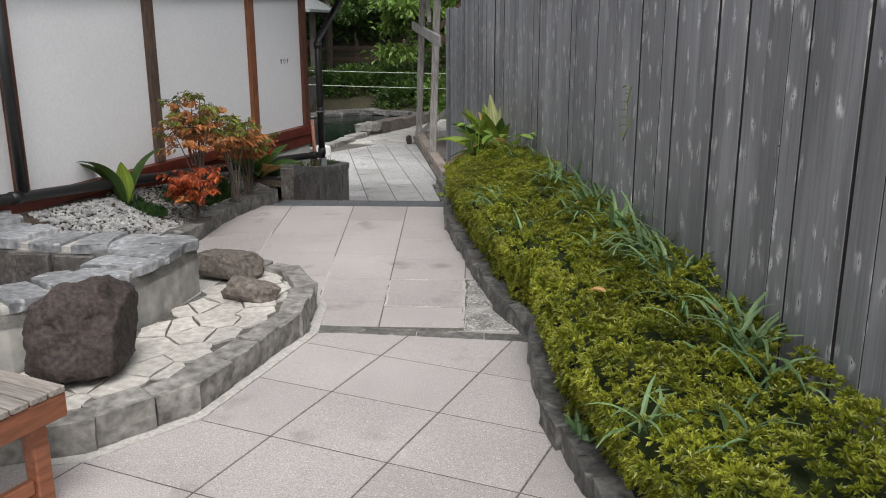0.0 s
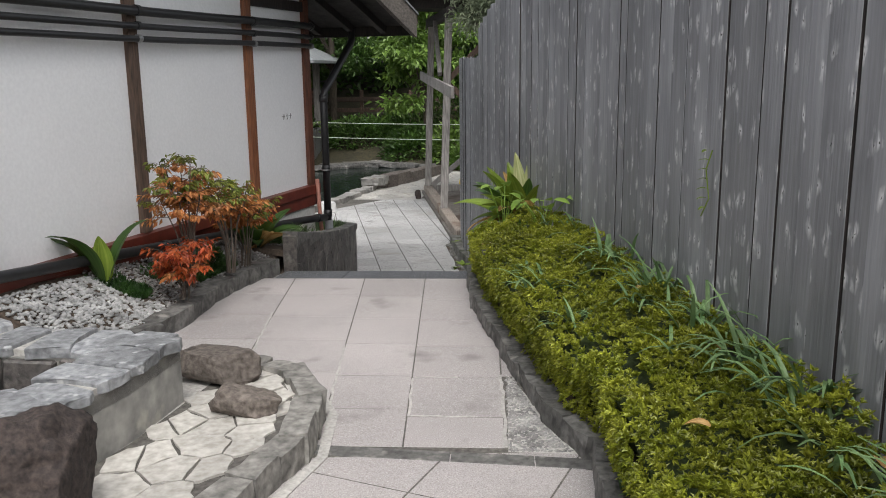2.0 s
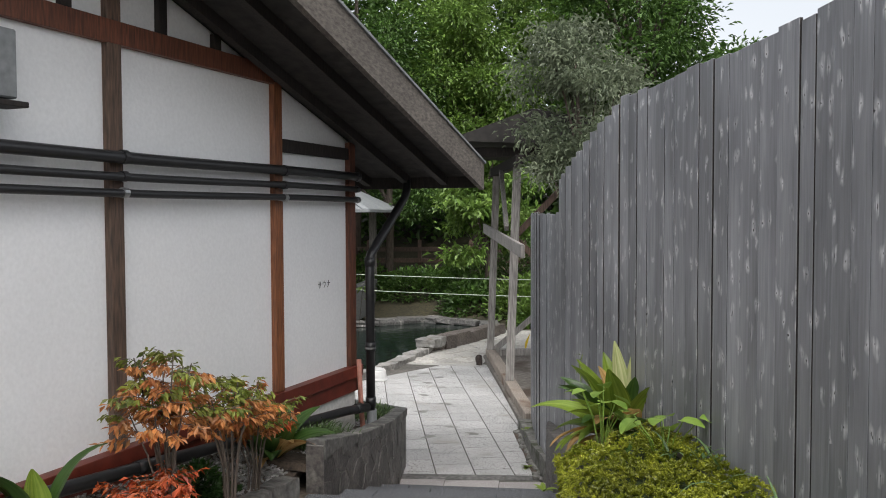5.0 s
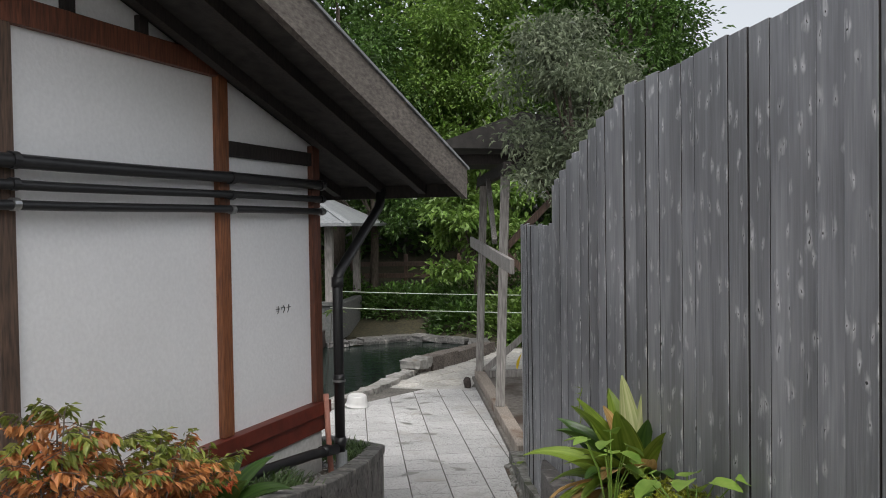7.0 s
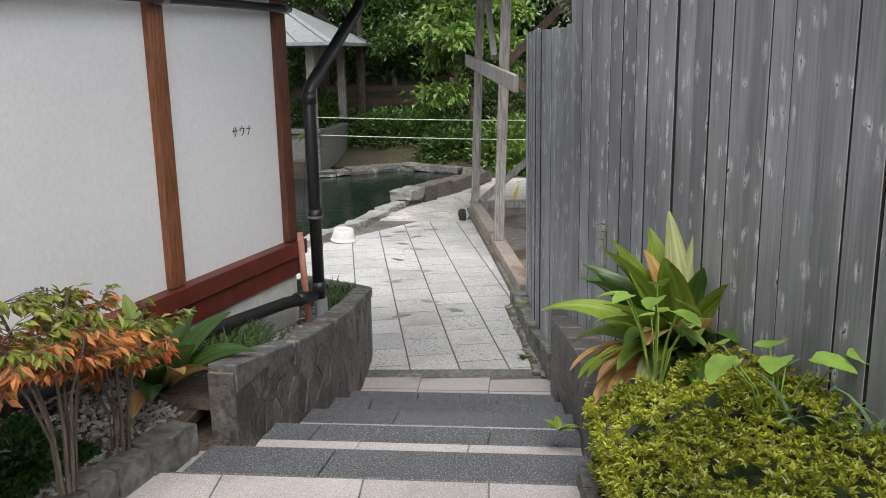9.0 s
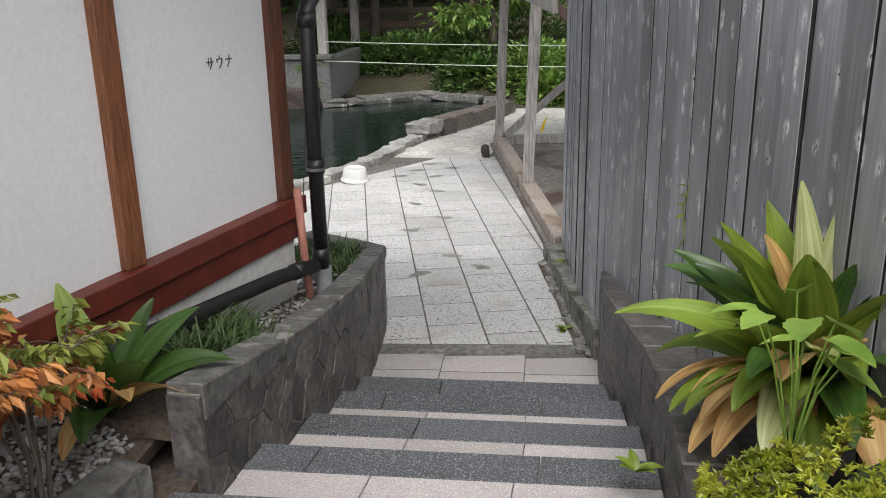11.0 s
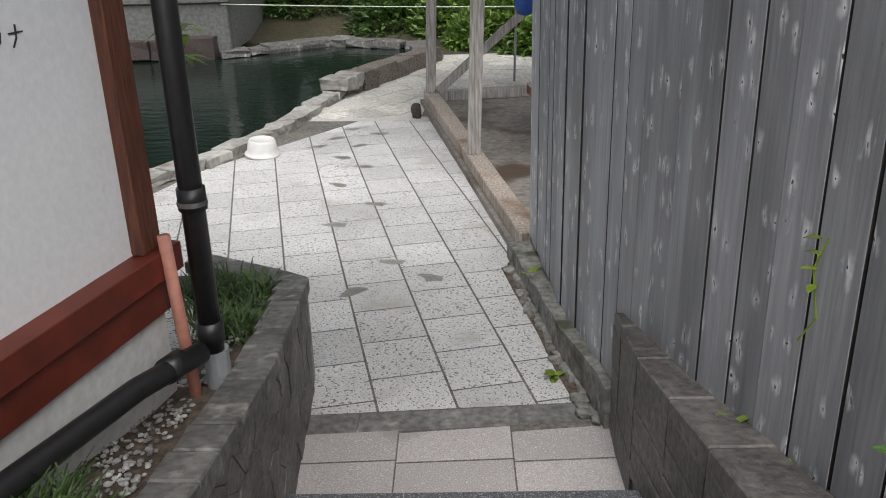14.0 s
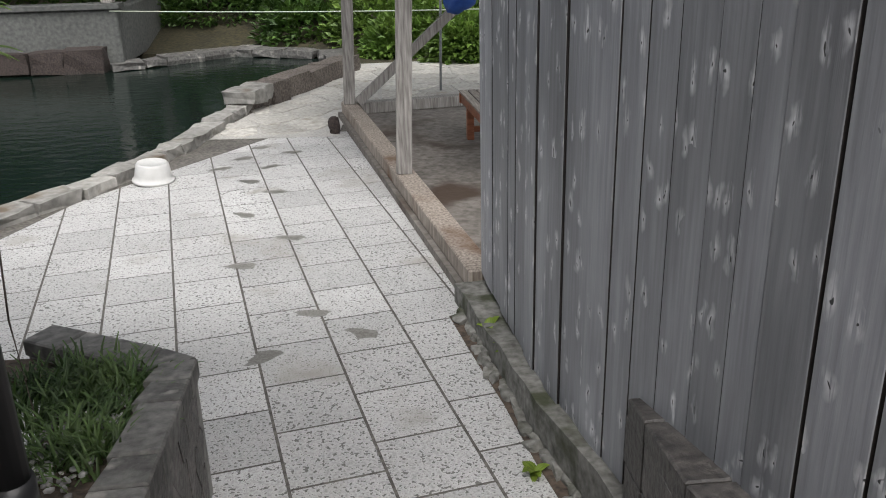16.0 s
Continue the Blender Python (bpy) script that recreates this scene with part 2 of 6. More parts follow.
LEAF_LILY_DRY = material("withered_leaf", (0.34, 0.17, 0.05), (0.58, 0.40, 0.17), 1.0, 5, 0.6, 0.1, vary=0.25, leaf=True, stretch=(2.5, 3, 1), veins=True)
LEAF_DARK = material("dark_green_leaf", (0.02, 0.055, 0.015), (0.06, 0.13, 0.03), 8, 4, 0.35, 0.1, vary=0.25, leaf=True, island=True)
LEAF_RED = material("red_nandina_leaf", (0.30, 0.035, 0.015), (0.50, 0.13, 0.03), 8, 5, 0.5, 0, vary=0.3, leaf=True, island=True)
LEAF_ORANGE = material("orange_nandina_leaf", (0.30, 0.085, 0.025), (0.52, 0.25, 0.08), 8, 5, 0.5, 0, vary=0.3, leaf=True, island=True)
LEAF_OLIVE = material("yellow_green_nandina_leaf", (0.10, 0.15, 0.02), (0.30, 0.31, 0.06), 8, 5, 0.5, 0, vary=0.3, leaf=True, island=True)
LEAF_TREE = material("tree_leaf", (0.035, 0.085, 0.016), (0.11, 0.20, 0.04), 3, 0.8, 0.5, 0, vary=0.35, leaf=True, island=True)
LEAF_TREE_LIGHT = material("light_tree_leaf", (0.09, 0.17, 0.03), (0.20, 0.31, 0.06), 3, 0.8, 0.5, 0, vary=0.3, leaf=True, island=True)
LEAF_SILVER = material("silver_green_leaf", (0.10, 0.13, 0.075), (0.24, 0.28, 0.18), 3, 0.8, 0.5, 0, vary=0.3, leaf=True, island=True)
LEAF_LITTER = material("leaf_litter", (0.014, 0.014, 0.007), (0.045, 0.038, 0.018), 20, 2, 0.9, 0.6, vary=0.3)
BARK = material("grey_brown_bark", (0.05, 0.04, 0.03), (0.14, 0.11, 0.09), 10, 2, 0.9, 0.7, stretch=(5, 5, 0.7), vary=0.15)
ROPE = material("pale_green_rope", (0.40, 0.46, 0.36), (0.52, 0.58, 0.46), 60, 3, 0.8, 0.2, vary=0.05)
INK = material("black_paint", (0.02, 0.02, 0.02), (0.03, 0.03, 0.03), 30, 3, 0.7, 0, vary=0.05)
ROOF_BARK = material("dark_roof_shingle", (0.010, 0.009, 0.008), (0.035, 0.031, 0.028), 12, 2, 0.85, 0.5, vary=0.2)
BARGE = material("weathered_bargeboard", (0.065, 0.055, 0.047), (0.16, 0.14, 0.12), 14, 2, 0.8, 0.4, stretch=(4, 1, 4), vary=0.15)
YELLOW = material("yellow_leaf", (0.62, 0.42, 0.02), (0.75, 0.55, 0.04), 10, 4, 0.5, 0, vary=0.1, leaf=True)
BLUE_TARP = material("blue_tarp", (0.01, 0.05, 0.25), (0.02, 0.09, 0.36), 20, 4, 0.5, 0.3, vary=0.1)

WATER = bpy.data.materials.new("dark_spring_water")
WATER.use_nodes = True
wt = WATER.node_tree
wb = wt.nodes["Principled BSDF"]
wb.inputs["Base Color"].default_value = (0.006, 0.013, 0.010, 1)
wb.inputs["Roughness"].default_value = 0.06
wb.inputs["IOR"].default_value = 1.33
wco = wt.nodes.new("ShaderNodeTexCoord").outputs["Object"]
wbump = wt.nodes.new("ShaderNodeBump")
wbump.inputs["Strength"].default_value, wbump.inputs["Distance"].default_value = 0.3, 0.03
wt.links.new(tex(wt, "ShaderNodeTexNoise", 5, wco, 3, (1.0, 1.8, 1.0)).outputs[0], wbump.inputs["Height"])
wt.links.new(wbump.outputs[0], wb.inputs["Normal"])


# ---- shapes ----
def part(name, bm, mat, parent=None, label="", m=None, smooth=False):
    me = bpy.data.meshes.new(name)
    bm.to_mesh(me)
    bm.free()
    me.materials.append(mat)
    if smooth:
        me.polygons.foreach_set("use_smooth", [True] * len(me.polygons))
    ob = new(name, me)
    if parent:
        ob.parent = parent
    if m is not None:
        ob.matrix_local = m
    return tagged(ob, label)


def thing(name, label, category, group="", kind="", at=None):
    ob = new(name)
    if at is not None:
        ob.matrix_world = at
    return tagged(ob, label, category, group, kind)


def add_box(bm, size, m=Matrix(), bevel=0.0):
    r = bmesh.ops.create_cube(bm, size=1.0, matrix=m @ Matrix.Diagonal((*size, 1)))
    if bevel:
        es = list({e for v in r["verts"] for e in v.link_edges})
        bmesh.ops.bevel(bm, geom=es, offset=bevel, segments=1, affect="EDGES")
    return bm


def box(size, m=Matrix(), bevel=0.0):
    return add_box(bmesh.new(), size, m, bevel)


def between(a, b, width, depth, bevel=0.004, spin=0.0):
    """A beam of that section from a to b."""
    a, b = Vector(a), Vector(b)
    m = look((a + b) / 2, b, spin)
    return box((width, depth, (b - a).length), m, bevel)


def add_prism(bm, pts, z0, z1, bevel=0.0, tops=None):
    low = [bm.verts.new((x, y, z0)) for x, y in pts]
    high = [bm.verts.new((x, y, tops[i] if tops else z1)) for i, (x, y) in enumerate(pts)]
    n = len(pts)
    fs = [bm.faces.new(high), bm.faces.new(low[::-1])]
    for i in range(n):
        fs.append(bm.faces.new((low[i], low[(i + 1) % n], high[(i + 1) % n], high[i])))
    if bevel:
        bmesh.ops.bevel(bm, geom=list(fs[0].edges), offset=bevel, segments=1, affect="EDGES")
    return bm


def prism(pts, z0, z1, bevel=0.0, tops=None):
    bm = add_prism(bmesh.new(), pts, z0, z1, bevel, tops)
    bmesh.ops.recalc_face_normals(bm, faces=bm.faces)
    return bm


def clip(poly, px, py, nx, ny):
    """The piece of a convex polygon on the side of the line through p towards which n points."""
    out = []
    for i, a in enumerate(poly):
        b = poly[(i + 1) % len(poly)]
        da, db = (a[0] - px) * nx + (a[1] - py) * ny, (b[0] - px) * nx + (b[1] - py) * ny
        if da >= 0:
            out.append(a)
        if da * db < 0:
            k = da / (da - db)
            out.append((a[0] + k * (b[0] - a[0]), a[1] + k * (b[1] - a[1])))
    return out


def area(poly):
    return abs(sum(a[0] * b[1] - b[0] * a[1] for a, b in zip(poly, poly[1:] + poly[:1]))) / 2


def shrink(poly, d):
    cx, cy = sum(p[0] for p in poly) / len(poly), sum(p[1] for p in poly) / len(poly)
    out = list(poly)
    for a, b in zip(poly, poly[1:] + poly[:1]):
        ex, ey = b[0] - a[0], b[1] - a[1]
        l = math.hypot(ex, ey)
        if l < 1e-5:
            continue
        nx, ny = -ey / l, ex / l
        if (cx - a[0]) * nx + (cy - a[1]) * ny < 0:
            nx, ny = -nx, -ny
        out = clip(out, a[0] + nx * d, a[1] + ny * d, nx, ny)
        if len(out) < 3:
            return []
    return out


def ragged(poly, r, amount):
    """The outline of a broken stone: each side bent at its middle."""
    out = []
    for a, b in zip(poly, poly[1:] + poly[:1]):
        out.append(a)
        l = math.dist(a, b)
        for k in ((0.33, 0.67) if l > 0.09 else (0.5,) if l > 0.04 else ()):
            d = -abs(r.gauss(0, amount * 0.5)) * min(1, l / 0.1)
            cx, cy = sum(p[0] for p in poly) / len(poly), sum(p[1] for p in poly) / len(poly)
            x, y = a[0] + k * (b[0] - a[0]), a[1] + k * (b[1] - a[1])
            far = math.hypot(x - cx, y - cy) or 1
            out.append((x + (x - cx) / far * d, y + (y - cy) / far * d))
    return out


def tube(pts, radius, sides=10, radii=None):
    bm = bmesh.new()
    pts = [Vector(p) for p in pts]
    rings = []
    for i, p in enumerate(pts):
        d = (pts[min(i + 1, len(pts) - 1)] - pts[max(i - 1, 0)]).normalized()
        q = d.to_track_quat("Z", "Y")
        r = radii[i] if radii else radius
        rings.append([bm.verts.new(p + q @ Vector((r * math.cos(2 * math.pi * k / sides), r * math.sin(2 * math.pi * k / sides), 0))) for k in range(sides)])
    for a, b in zip(rings, rings[1:]):
        for k in range(sides):
            bm.faces.new((a[k], a[(k + 1) % sides], b[(k + 1) % sides], b[k]))
    bm.faces.new(rings[0][::-1])
    bm.faces.new(rings[-1])
    return bm


def along(path, s):
    """The point s metres along a polyline, and its direction."""
    for a, b in zip(path, path[1:]):
        l = math.dist(a, b)
        if s <= l or b is path[-1]:
            k = s / l
            return tuple(p + k * (q - p) for p, q in zip(a, b)), ((b[0] - a[0]) / l, (b[1] - a[1]) / l)
        s -= l


def length(path):
    return sum(math.dist(a, b) for a, b in zip(path, path[1:]))


def rock(size, seed, rough=0.18, detail=3, flat=0.0, cuts=0):
    """A stone: an uneven ball, some of its sides broken flat."""
    bm = bmesh.new()
    bmesh.ops.create_icosphere(bm, subdivisions=detail, radius=1.0)
    off = Vector((seed * 7.3, seed * 3.1, seed * 1.7))
    r = random.Random(seed)
    planes = [(Vector((r.gauss(0, 1), r.gauss(0, 1), r.gauss(0, 0.7))).normalized(), r.uniform(0.62, 0.85)) for _ in range(cuts)]
    for v in bm.verts:
        p = v.co.copy()
        k = 1 + rough * 1.6 * noise.noise(p * 0.9 + off) + rough * 0.6 * noise.noise(p * 2.6 + off)
        p = Vector([math.copysign(abs(c) ** (1 - flat), c) for c in p]) if flat else p
        p = p * k
        for n, d in planes:
            if p.dot(n) > d:
                p -= n * (p.dot(n) - d) * 0.9
        if cuts:
            p *= 1 + 0.05 * noise.noise(p * 5 + off) + 0.025 * noise.noise(p * 13 + off)
        v.co = Vector((p.x * size[0], p.y * size[1], p.z * size[2]))
    return bm


def chance(seed):
    return random.Random(seed)


# ---- plan ----
LOW = -0.665                       # level of the lower court
RISER = 0.133
NOSES = [8.08, 8.60, 9.08, 9.55, 9.98]          # front edges of the five treads
RIGHT_KERB = [(0.98, 2.2), (0.82, 3.15), (0.70, 3.66), (0.66, 4.38), (0.68, 4.68), (0.52, 5.07), (0.30, 6.16), (0.13, 7.1), (0.08, 7.85)]
FENCE = [(0.0, 1.90), (2.0, 1.62), (3.98, 1.36), (5.5, 1.135), (6.52, 0.99), (7.83, 0.72), (8.87, 0.44), (9.85, 0.20), (11.28, -0.04), (12.45, -0.13)]
ROCK_EDGE = [(-2.4, 3.02), (-1.5, 3.22), (-1.04, 3.40), (-0.74, 3.74), (-0.60, 4.25), (-0.47, 4.72), (-0.50, 5.15), (-0.66, 5.50), (-0.95, 5.62)]
LEFT_KERB = [(-1.95, 5.75), (-1.72, 6.2), (-1.66, 6.6), (-1.64, 7.2), (-1.52, 7.75), (-1.42, 8.05)]
WALL_FOOT, WALL_WAY = (-1.54, 9.88), (0.25, 0.968)    # the corner post of the bath house and the line of its wall
WALL_OUT = (0.968, -0.25)


def fence_x(y):
    for (y0, x0), (y1, x1) in zip(FENCE, FENCE[1:]):
        if y <= y1:
            return x0 + (x1 - x0) * (y - y0) / (y1 - y0)
    return FENCE[-1][1]


def line_x(path, y):
    for (x0, y0), (x1, y1) in zip(path, path[1:]):
        if y <= y1:
            return x0 + (x1 - x0) * (y - y0) / (y1 - y0)
    return path[-1][0]


def on_wall(s, out=0.0, z=0.0):
    """A point s metres back from the corner along the wall, out from its face."""
    return Vector((WALL_FOOT[0] - s * WALL_WAY[0] + out * WALL_OUT[0], WALL_FOOT[1] - s * WALL_WAY[1] + out * WALL_OUT[1], z))


def wall_x(y):
    return WALL_FOOT[0] + (y - WALL_FOOT[1]) * WALL_WAY[0] / WALL_WAY[1]


WALL_TURN = Matrix(((WALL_OUT[0], WALL_WAY[0], 0), (WALL_OUT[1], WALL_WAY[1], 0), (0, 0, 1))).to_4x4()


def wall_box(s0, s1, out0, out1, z0, z1, bevel=0.003):
    m = Matrix.Translation(on_wall((s0 + s1) / 2, (out0 + out1) / 2, (z0 + z1) / 2)) @ WALL_TURN
    return box((abs(out1 - out0), abs(s1 - s0), abs(z1 - z0)), m, bevel)


def cells(seeds, ghosts, reach=0.6):
    """The flat cells around seeds, each cut half-way to its neighbours."""
    out = []
    for i, (x, y) in enumerate(seeds):
        poly = [(x - reach, y - reach), (x + reach, y - reach), (x + reach, y + reach), (x - reach, y + reach)]
        for p, q in seeds[:i] + seeds[i + 1:] + ghosts:
            poly = clip(poly, (x + p) / 2, (y + q) / 2, x - p, y - q)
            if len(poly) < 3:
                break
        if len(poly) > 2:
            out.append(poly)
    return out


def inside(p, poly):
    odd = False
    for (x0, y0), (x1, y1) in zip(poly, poly[1:] + poly[:1]):
        if (y0 > p[1]) != (y1 > p[1]) and p[0] < x0 + (x1 - x0) * (p[1] - y0) / (y1 - y0):
            odd = not odd
    return odd


def rim(poly, gap, step=0.1):
    """Points just outside a closed outline."""
    out, path = [], poly + poly[:1]
    n = int(length(path) / step)
    for i in range(n):
        (x, y), (dx, dy) = along(path, length(path) * i / n)
        q = (x + dy * gap, y - dx * gap)
        out.append(q if not inside(q, poly) else (x - dy * gap, y + dx * gap))
    return out


# ---- ground ----
def build_ground():
    bm = bmesh.new()
    bmesh.ops.create_grid(bm, x_segments=40, y_segments=40, size=1500)
    for v in bm.verts:
        v.co.z = -1.9
    tagged(part("ground", bm, SOIL), "dark bare earth around the bath", "ground", kind="structure")
    terrace = prism([(-12, -6), (6, -6), (6, 8.05), (-1.35, 8.05), (-1.35, 9.9), (-12, 9.9)], -1.95, -0.035)
    tagged(part("terrace_earth", terrace, SOIL), "dark soil of the upper terrace", "ground", kind="structure")
    bank = prism([(0.25, 8.02), (6, 8.02), (6, 12.6), (0.0, 12.6), (0.12, 10.6)], -1.95, -0.12)
    tagged(part("bank_earth", bank, SOIL), "dark soil behind the stair wall", "ground", kind="structure")


build_ground()


# ---- upper paving ----
def tile_piece(parent, poly, z0, z1, mat, gap=0.004, name="slab", bevel=0.0015):
    poly = shrink(poly, gap)
    if len(poly) < 3 or area(poly) < 0.004:
        return
    bm = prism(poly, z0, z1, bevel)
    part(name, bm, mat, parent)


def near_left(y):
    return line_x(ROCK_EDGE, y) if y > 3.02 else -2.4


def build_upper_paving():
    floor = part("floor_upper", prism([(-3.2, -3), (1.6, -3), (1.25, 2.2), (0.9, 4.7), (0.25, 7.85), (-1.75, 7.85), (-2.05, 5.6), (-3.2, 3.0)], -0.12, -0.002), JOINT)
    tagged(floor, "pinkish granite slabs with dark joints underfoot", "paving", kind="structure")
    # slabs laid askew, up to the first dark strip
    u, v = Vector((0.362, 0.932)), Vector((0.932, -0.362))
    for i in range(-9, 5):
        for j in range(-4, 5):
            o = Vector((0.27, 3.82)) + u * (0.455 * i) + v * (0.515 * j)
            poly = [tuple(o), tuple(o + u * 0.455), tuple(o + u * 0.455 + v * 0.515), tuple(o + v * 0.515)]
            poly = clip(poly, -0.46, 4.72, 0.09, -1)
            if poly and o.x > -3.0 and o.x < 1.6:
                tile_piece(floor, poly, -0.03, 0.0, GRANITE)
    # straight courses between the strips
    far, near = [-1.82, -1.26, -0.715, -0.24, 0.30], [-1.62, -1.02, -0.48, -0.105, 0.335]
    rows = [[4.83, 5.36, 5.87, 6.32, 6.84, 7.36, 7.84], [4.83, 5.33, 5.75, 6.30, 6.79, 7.32, 7.84], [4.83, 5.25, 5.70, 6.24, 6.75, 7.30, 7.84], [4.83, 5.16, 5.68, 6.19, 6.71, 7.23, 7.84]]
    at = lambda c, y: near[c] + (far[c] - near[c]) * (y - 4.8) / 3.2
    for c in range(4):
        for y0, y1 in zip(rows[c], rows[c][1:]):
            tile_piece(floor, [(at(c, y0), y0), (at(c + 1, y0), y0), (at(c + 1, y1), y1), (at(c, y1), y1)], -0.03, 0.0, GRANITE, 0.0035)
    # narrow cut slabs along the kerb
    for y0, y1 in ((5.7, 6.2), (6.2, 6.75), (6.75, 7.3), (7.3, 7.84)):
        tile_piece(floor, [(at(4, y0), y0), (at(4, y0) + 0.25, y0), (at(4, y1) + 0.25, y1), (at(4, y1), y1)], -0.03, -0.001, GRANITE, 0.0035)
    # dark strips across the walk
    for x0, x1 in ((-0.50, 0.10), (0.104, 0.45), (0.454, 0.72)):
        y0, y1 = 4.745 - 0.09 * (x0 + 0.46), 4.745 - 0.09 * (x1 + 0.46)
        part("strip", prism([(x0, y0), (x1, y1), (x1, y1 + 0.09), (x0, y0 + 0.09)], -0.03, 0.004, 0.003), SLATE, floor)
    # pebbles set in mortar beside the kerb
    part("pebble_bed", prism([(0.345, 4.80), (0.70, 4.78), (0.56, 5.07), (0.36, 5.72)], -0.03, 0.001), MORTAR, floor)
    r, bm = chance(3), bmesh.new()
    n = 0
    while n < 1300:
        y = r.uniform(4.8, 5.68)
        x = r.uniform(0.35, 0.69)
        if x > line_x(RIGHT_KERB, y) - 0.01:
            n += 0.2
            continue
        n += 1
        m = Matrix.Translation((x, y, 0.0)) @ Matrix.Rotation(r.uniform(0, 3.1), 4, "Z") @ Matrix.Diagonal((r.uniform(0.007, 0.013), r.uniform(0.005, 0.009), 0.006, 1))
        bmesh.ops.create_icosphere(bm, subdivisions=1, radius=1, matrix=m)
    tagged(part("set_pebbles", bm, SET_PEBBLE, floor, smooth=True), kind="stuff")


build_upper_paving()


# ---- steps ----
def build_steps():
    steps = thing("steps", "five low steps of pale slabs with dark speckled granite nosings", "steps", kind="structure")
    left = lambda y: -1.42 + 0.2 * min(1, max(0, (y - 7.8) / 1.3))
    right = lambda y: 0.14 - 0.12 * max(0, (y - 9.0) / 1.6)
    back = 7.84
    for i, nose in enumerate(NOSES):
        z = -RISER * i
        body = prism([(left(back) - 0.05, back - 0.02), (right(back) + 0.06, back - 0.02), (right(nose) + 0.06, nose - 0.012), (left(nose) - 0.05, nose - 0.012)], -1.2, z - 0.02)
        part("riser", body, CONCRETE, steps)
        cut = nose - (0.235 if i == 0 else 0.172)
        if i:
            for k in range(3):
                a, b = k / 3, (k + 1) / 3
                p = lambda f, y: left(y) + f * (right(y) - left(y))
                part("slab", prism(shrink([(p(a, back), back), (p(b, back), back), (p(b, cut), cut), (p(a, cut), cut)], 0.002), z - 0.03, z, 0.002), GRANITE, steps)
        for a, b in (((0, 0.34), (0.343, 1.0)) if i % 2 == 0 else ((0, 0.17), (0.173, 0.72), (0.723, 1.0))):
            p = lambda f, y: left(y) + f * (right(y) - left(y))
            part("nosing", prism([(p(a, cut), cut), (p(b, cut), cut), (p(b, nose), nose), (p(a, nose), nose)], z - 0.045, z + 0.002, 0.004), GRANITE_DARK, steps)
        back = nose - 0.01


build_steps()


# ---- lower court ----
def build_lower_court():
    floor = part("floor_lower", prism([(-1.5, 9.9), (0.25, 9.9), (0.1, 12.5), (-0.45, 14.4), (-1.0, 17.2), (-0.2, 20.2), (-1.0, 20.5), (-1.9, 18.0), (-2.3, 16.2), (-2.75, 14.9), (-3.6, 13.4), (-3.4, 10.6)], -1.9, LOW - 0.002), JOINT)
    tagged(floor, "white pitted granite tiles leading to the pool", "paving", kind="structure")
    for a, b in ((-1.32, -0.84), (-0.84, -0.36), (-0.36, 0.10)):
        part("slab", prism(shrink([(a, 9.97), (b, 9.97), (b, 10.36), (a, 10.34)], 0.003), LOW - 0.03, LOW, 0.002), GRANITE, floor)
        part("slab", prism(shrink([(a, 10.345), (b, 10.365), (b, 10.60), (a, 10.555)], 0.003), LOW - 0.03, LOW, 0.002), GRANITE, floor)
    for a, b in ((-1.32, -1.02), (-1.02, -0.32), (-0.32, 0.06)):
        ya, yb = 10.62 + 0.06 * a, 10.62 + 0.06 * b
        part("strip", prism(shrink([(a, ya), (b, yb), (b, yb + 0.15), (a, ya + 0.15)], 0.003), LOW - 0.03, LOW + 0.003, 0.003), SLATE, floor)
    u, v = Vector((-0.215, 0.977)), Vector((0.977, 0.215))
    o0 = Vector((-0.739, 11.442))
    for c in range(-8, 3):
        for r in range(-6, 14):
            o = o0 + v * (0.353 * c) + u * (0.375 * (r + (0.5 if c % 2 == 0 else 0.0)))
            poly = [tuple(o), tuple(o + v * 0.353), tuple(o + v * 0.353 + u * 0.375), tuple(o + u * 0.375)]
            poly = clip(poly, 0, 10.775, -0.06, 1)
            poly = poly and clip(poly, -0.12, 12.0, -0.98, -0.17)
            poly = poly and clip(poly, -1.0, 16.45, -0.1, -1)
            poly = poly and clip(poly, -2.22, 16.2, 1, -0.36)
            poly = poly and clip(poly, -2.62, 14.85, 0.82, -0.57)
            if poly and len(poly) > 2 and sum(p[0] for p in poly) / len(poly) > -3.4:
                tile_piece(floor, poly, LOW - 0.03, LOW, GRANITE_WHITE, 0.006, "tile", 0.0015)


# ---- planter wall beside the steps ----
def ribbon(path, width, z0, tops, side=1.0):
    """A wall of that thickness along a path, with its top at the given heights."""
    bm = bmesh.new()
    rows = []
    for i, p in enumerate(path):
        a, b = path[max(i - 1, 0)], path[min(i + 1, len(path) - 1)]
        l = math.dist(a, b)
        n = (-(b[1] - a[1]) / l * side, (b[0] - a[0]) / l * side)
        q = (p[0] + n[0] * width, p[1] + n[1] * width)
        rows.append([bm.verts.new((*p, z0)), bm.verts.new((*p, tops[i])), bm.verts.new((*q, tops[i])), bm.verts.new((*q, z0))])
    for a, b in zip(rows, rows[1:]):
        for k in range(4):
            bm.faces.new((a[k], a[(k + 1) % 4], b[(k + 1) % 4], b[k]))
    bm.faces.new(rows[0][::-1])
    bm.faces.new(rows[-1])
    bmesh.ops.recalc_face_normals(bm, faces=bm.faces)
    return bm


def fine(path, tops, step=0.16):
    n = max(2, int(length(path) / step))
    pts, zs = [], []
    for i in range(n + 1):
        s = length(path) * i / n
        p, _ = along([(x, y, z) for (x, y), z in zip(path, tops)], s * 0.9999 * length([(x, y, z) for (x, y), z in zip(path, tops)]) / length(path))
        pts.append((p[0], p[1]))
        zs.append(p[2])
    return pts, zs


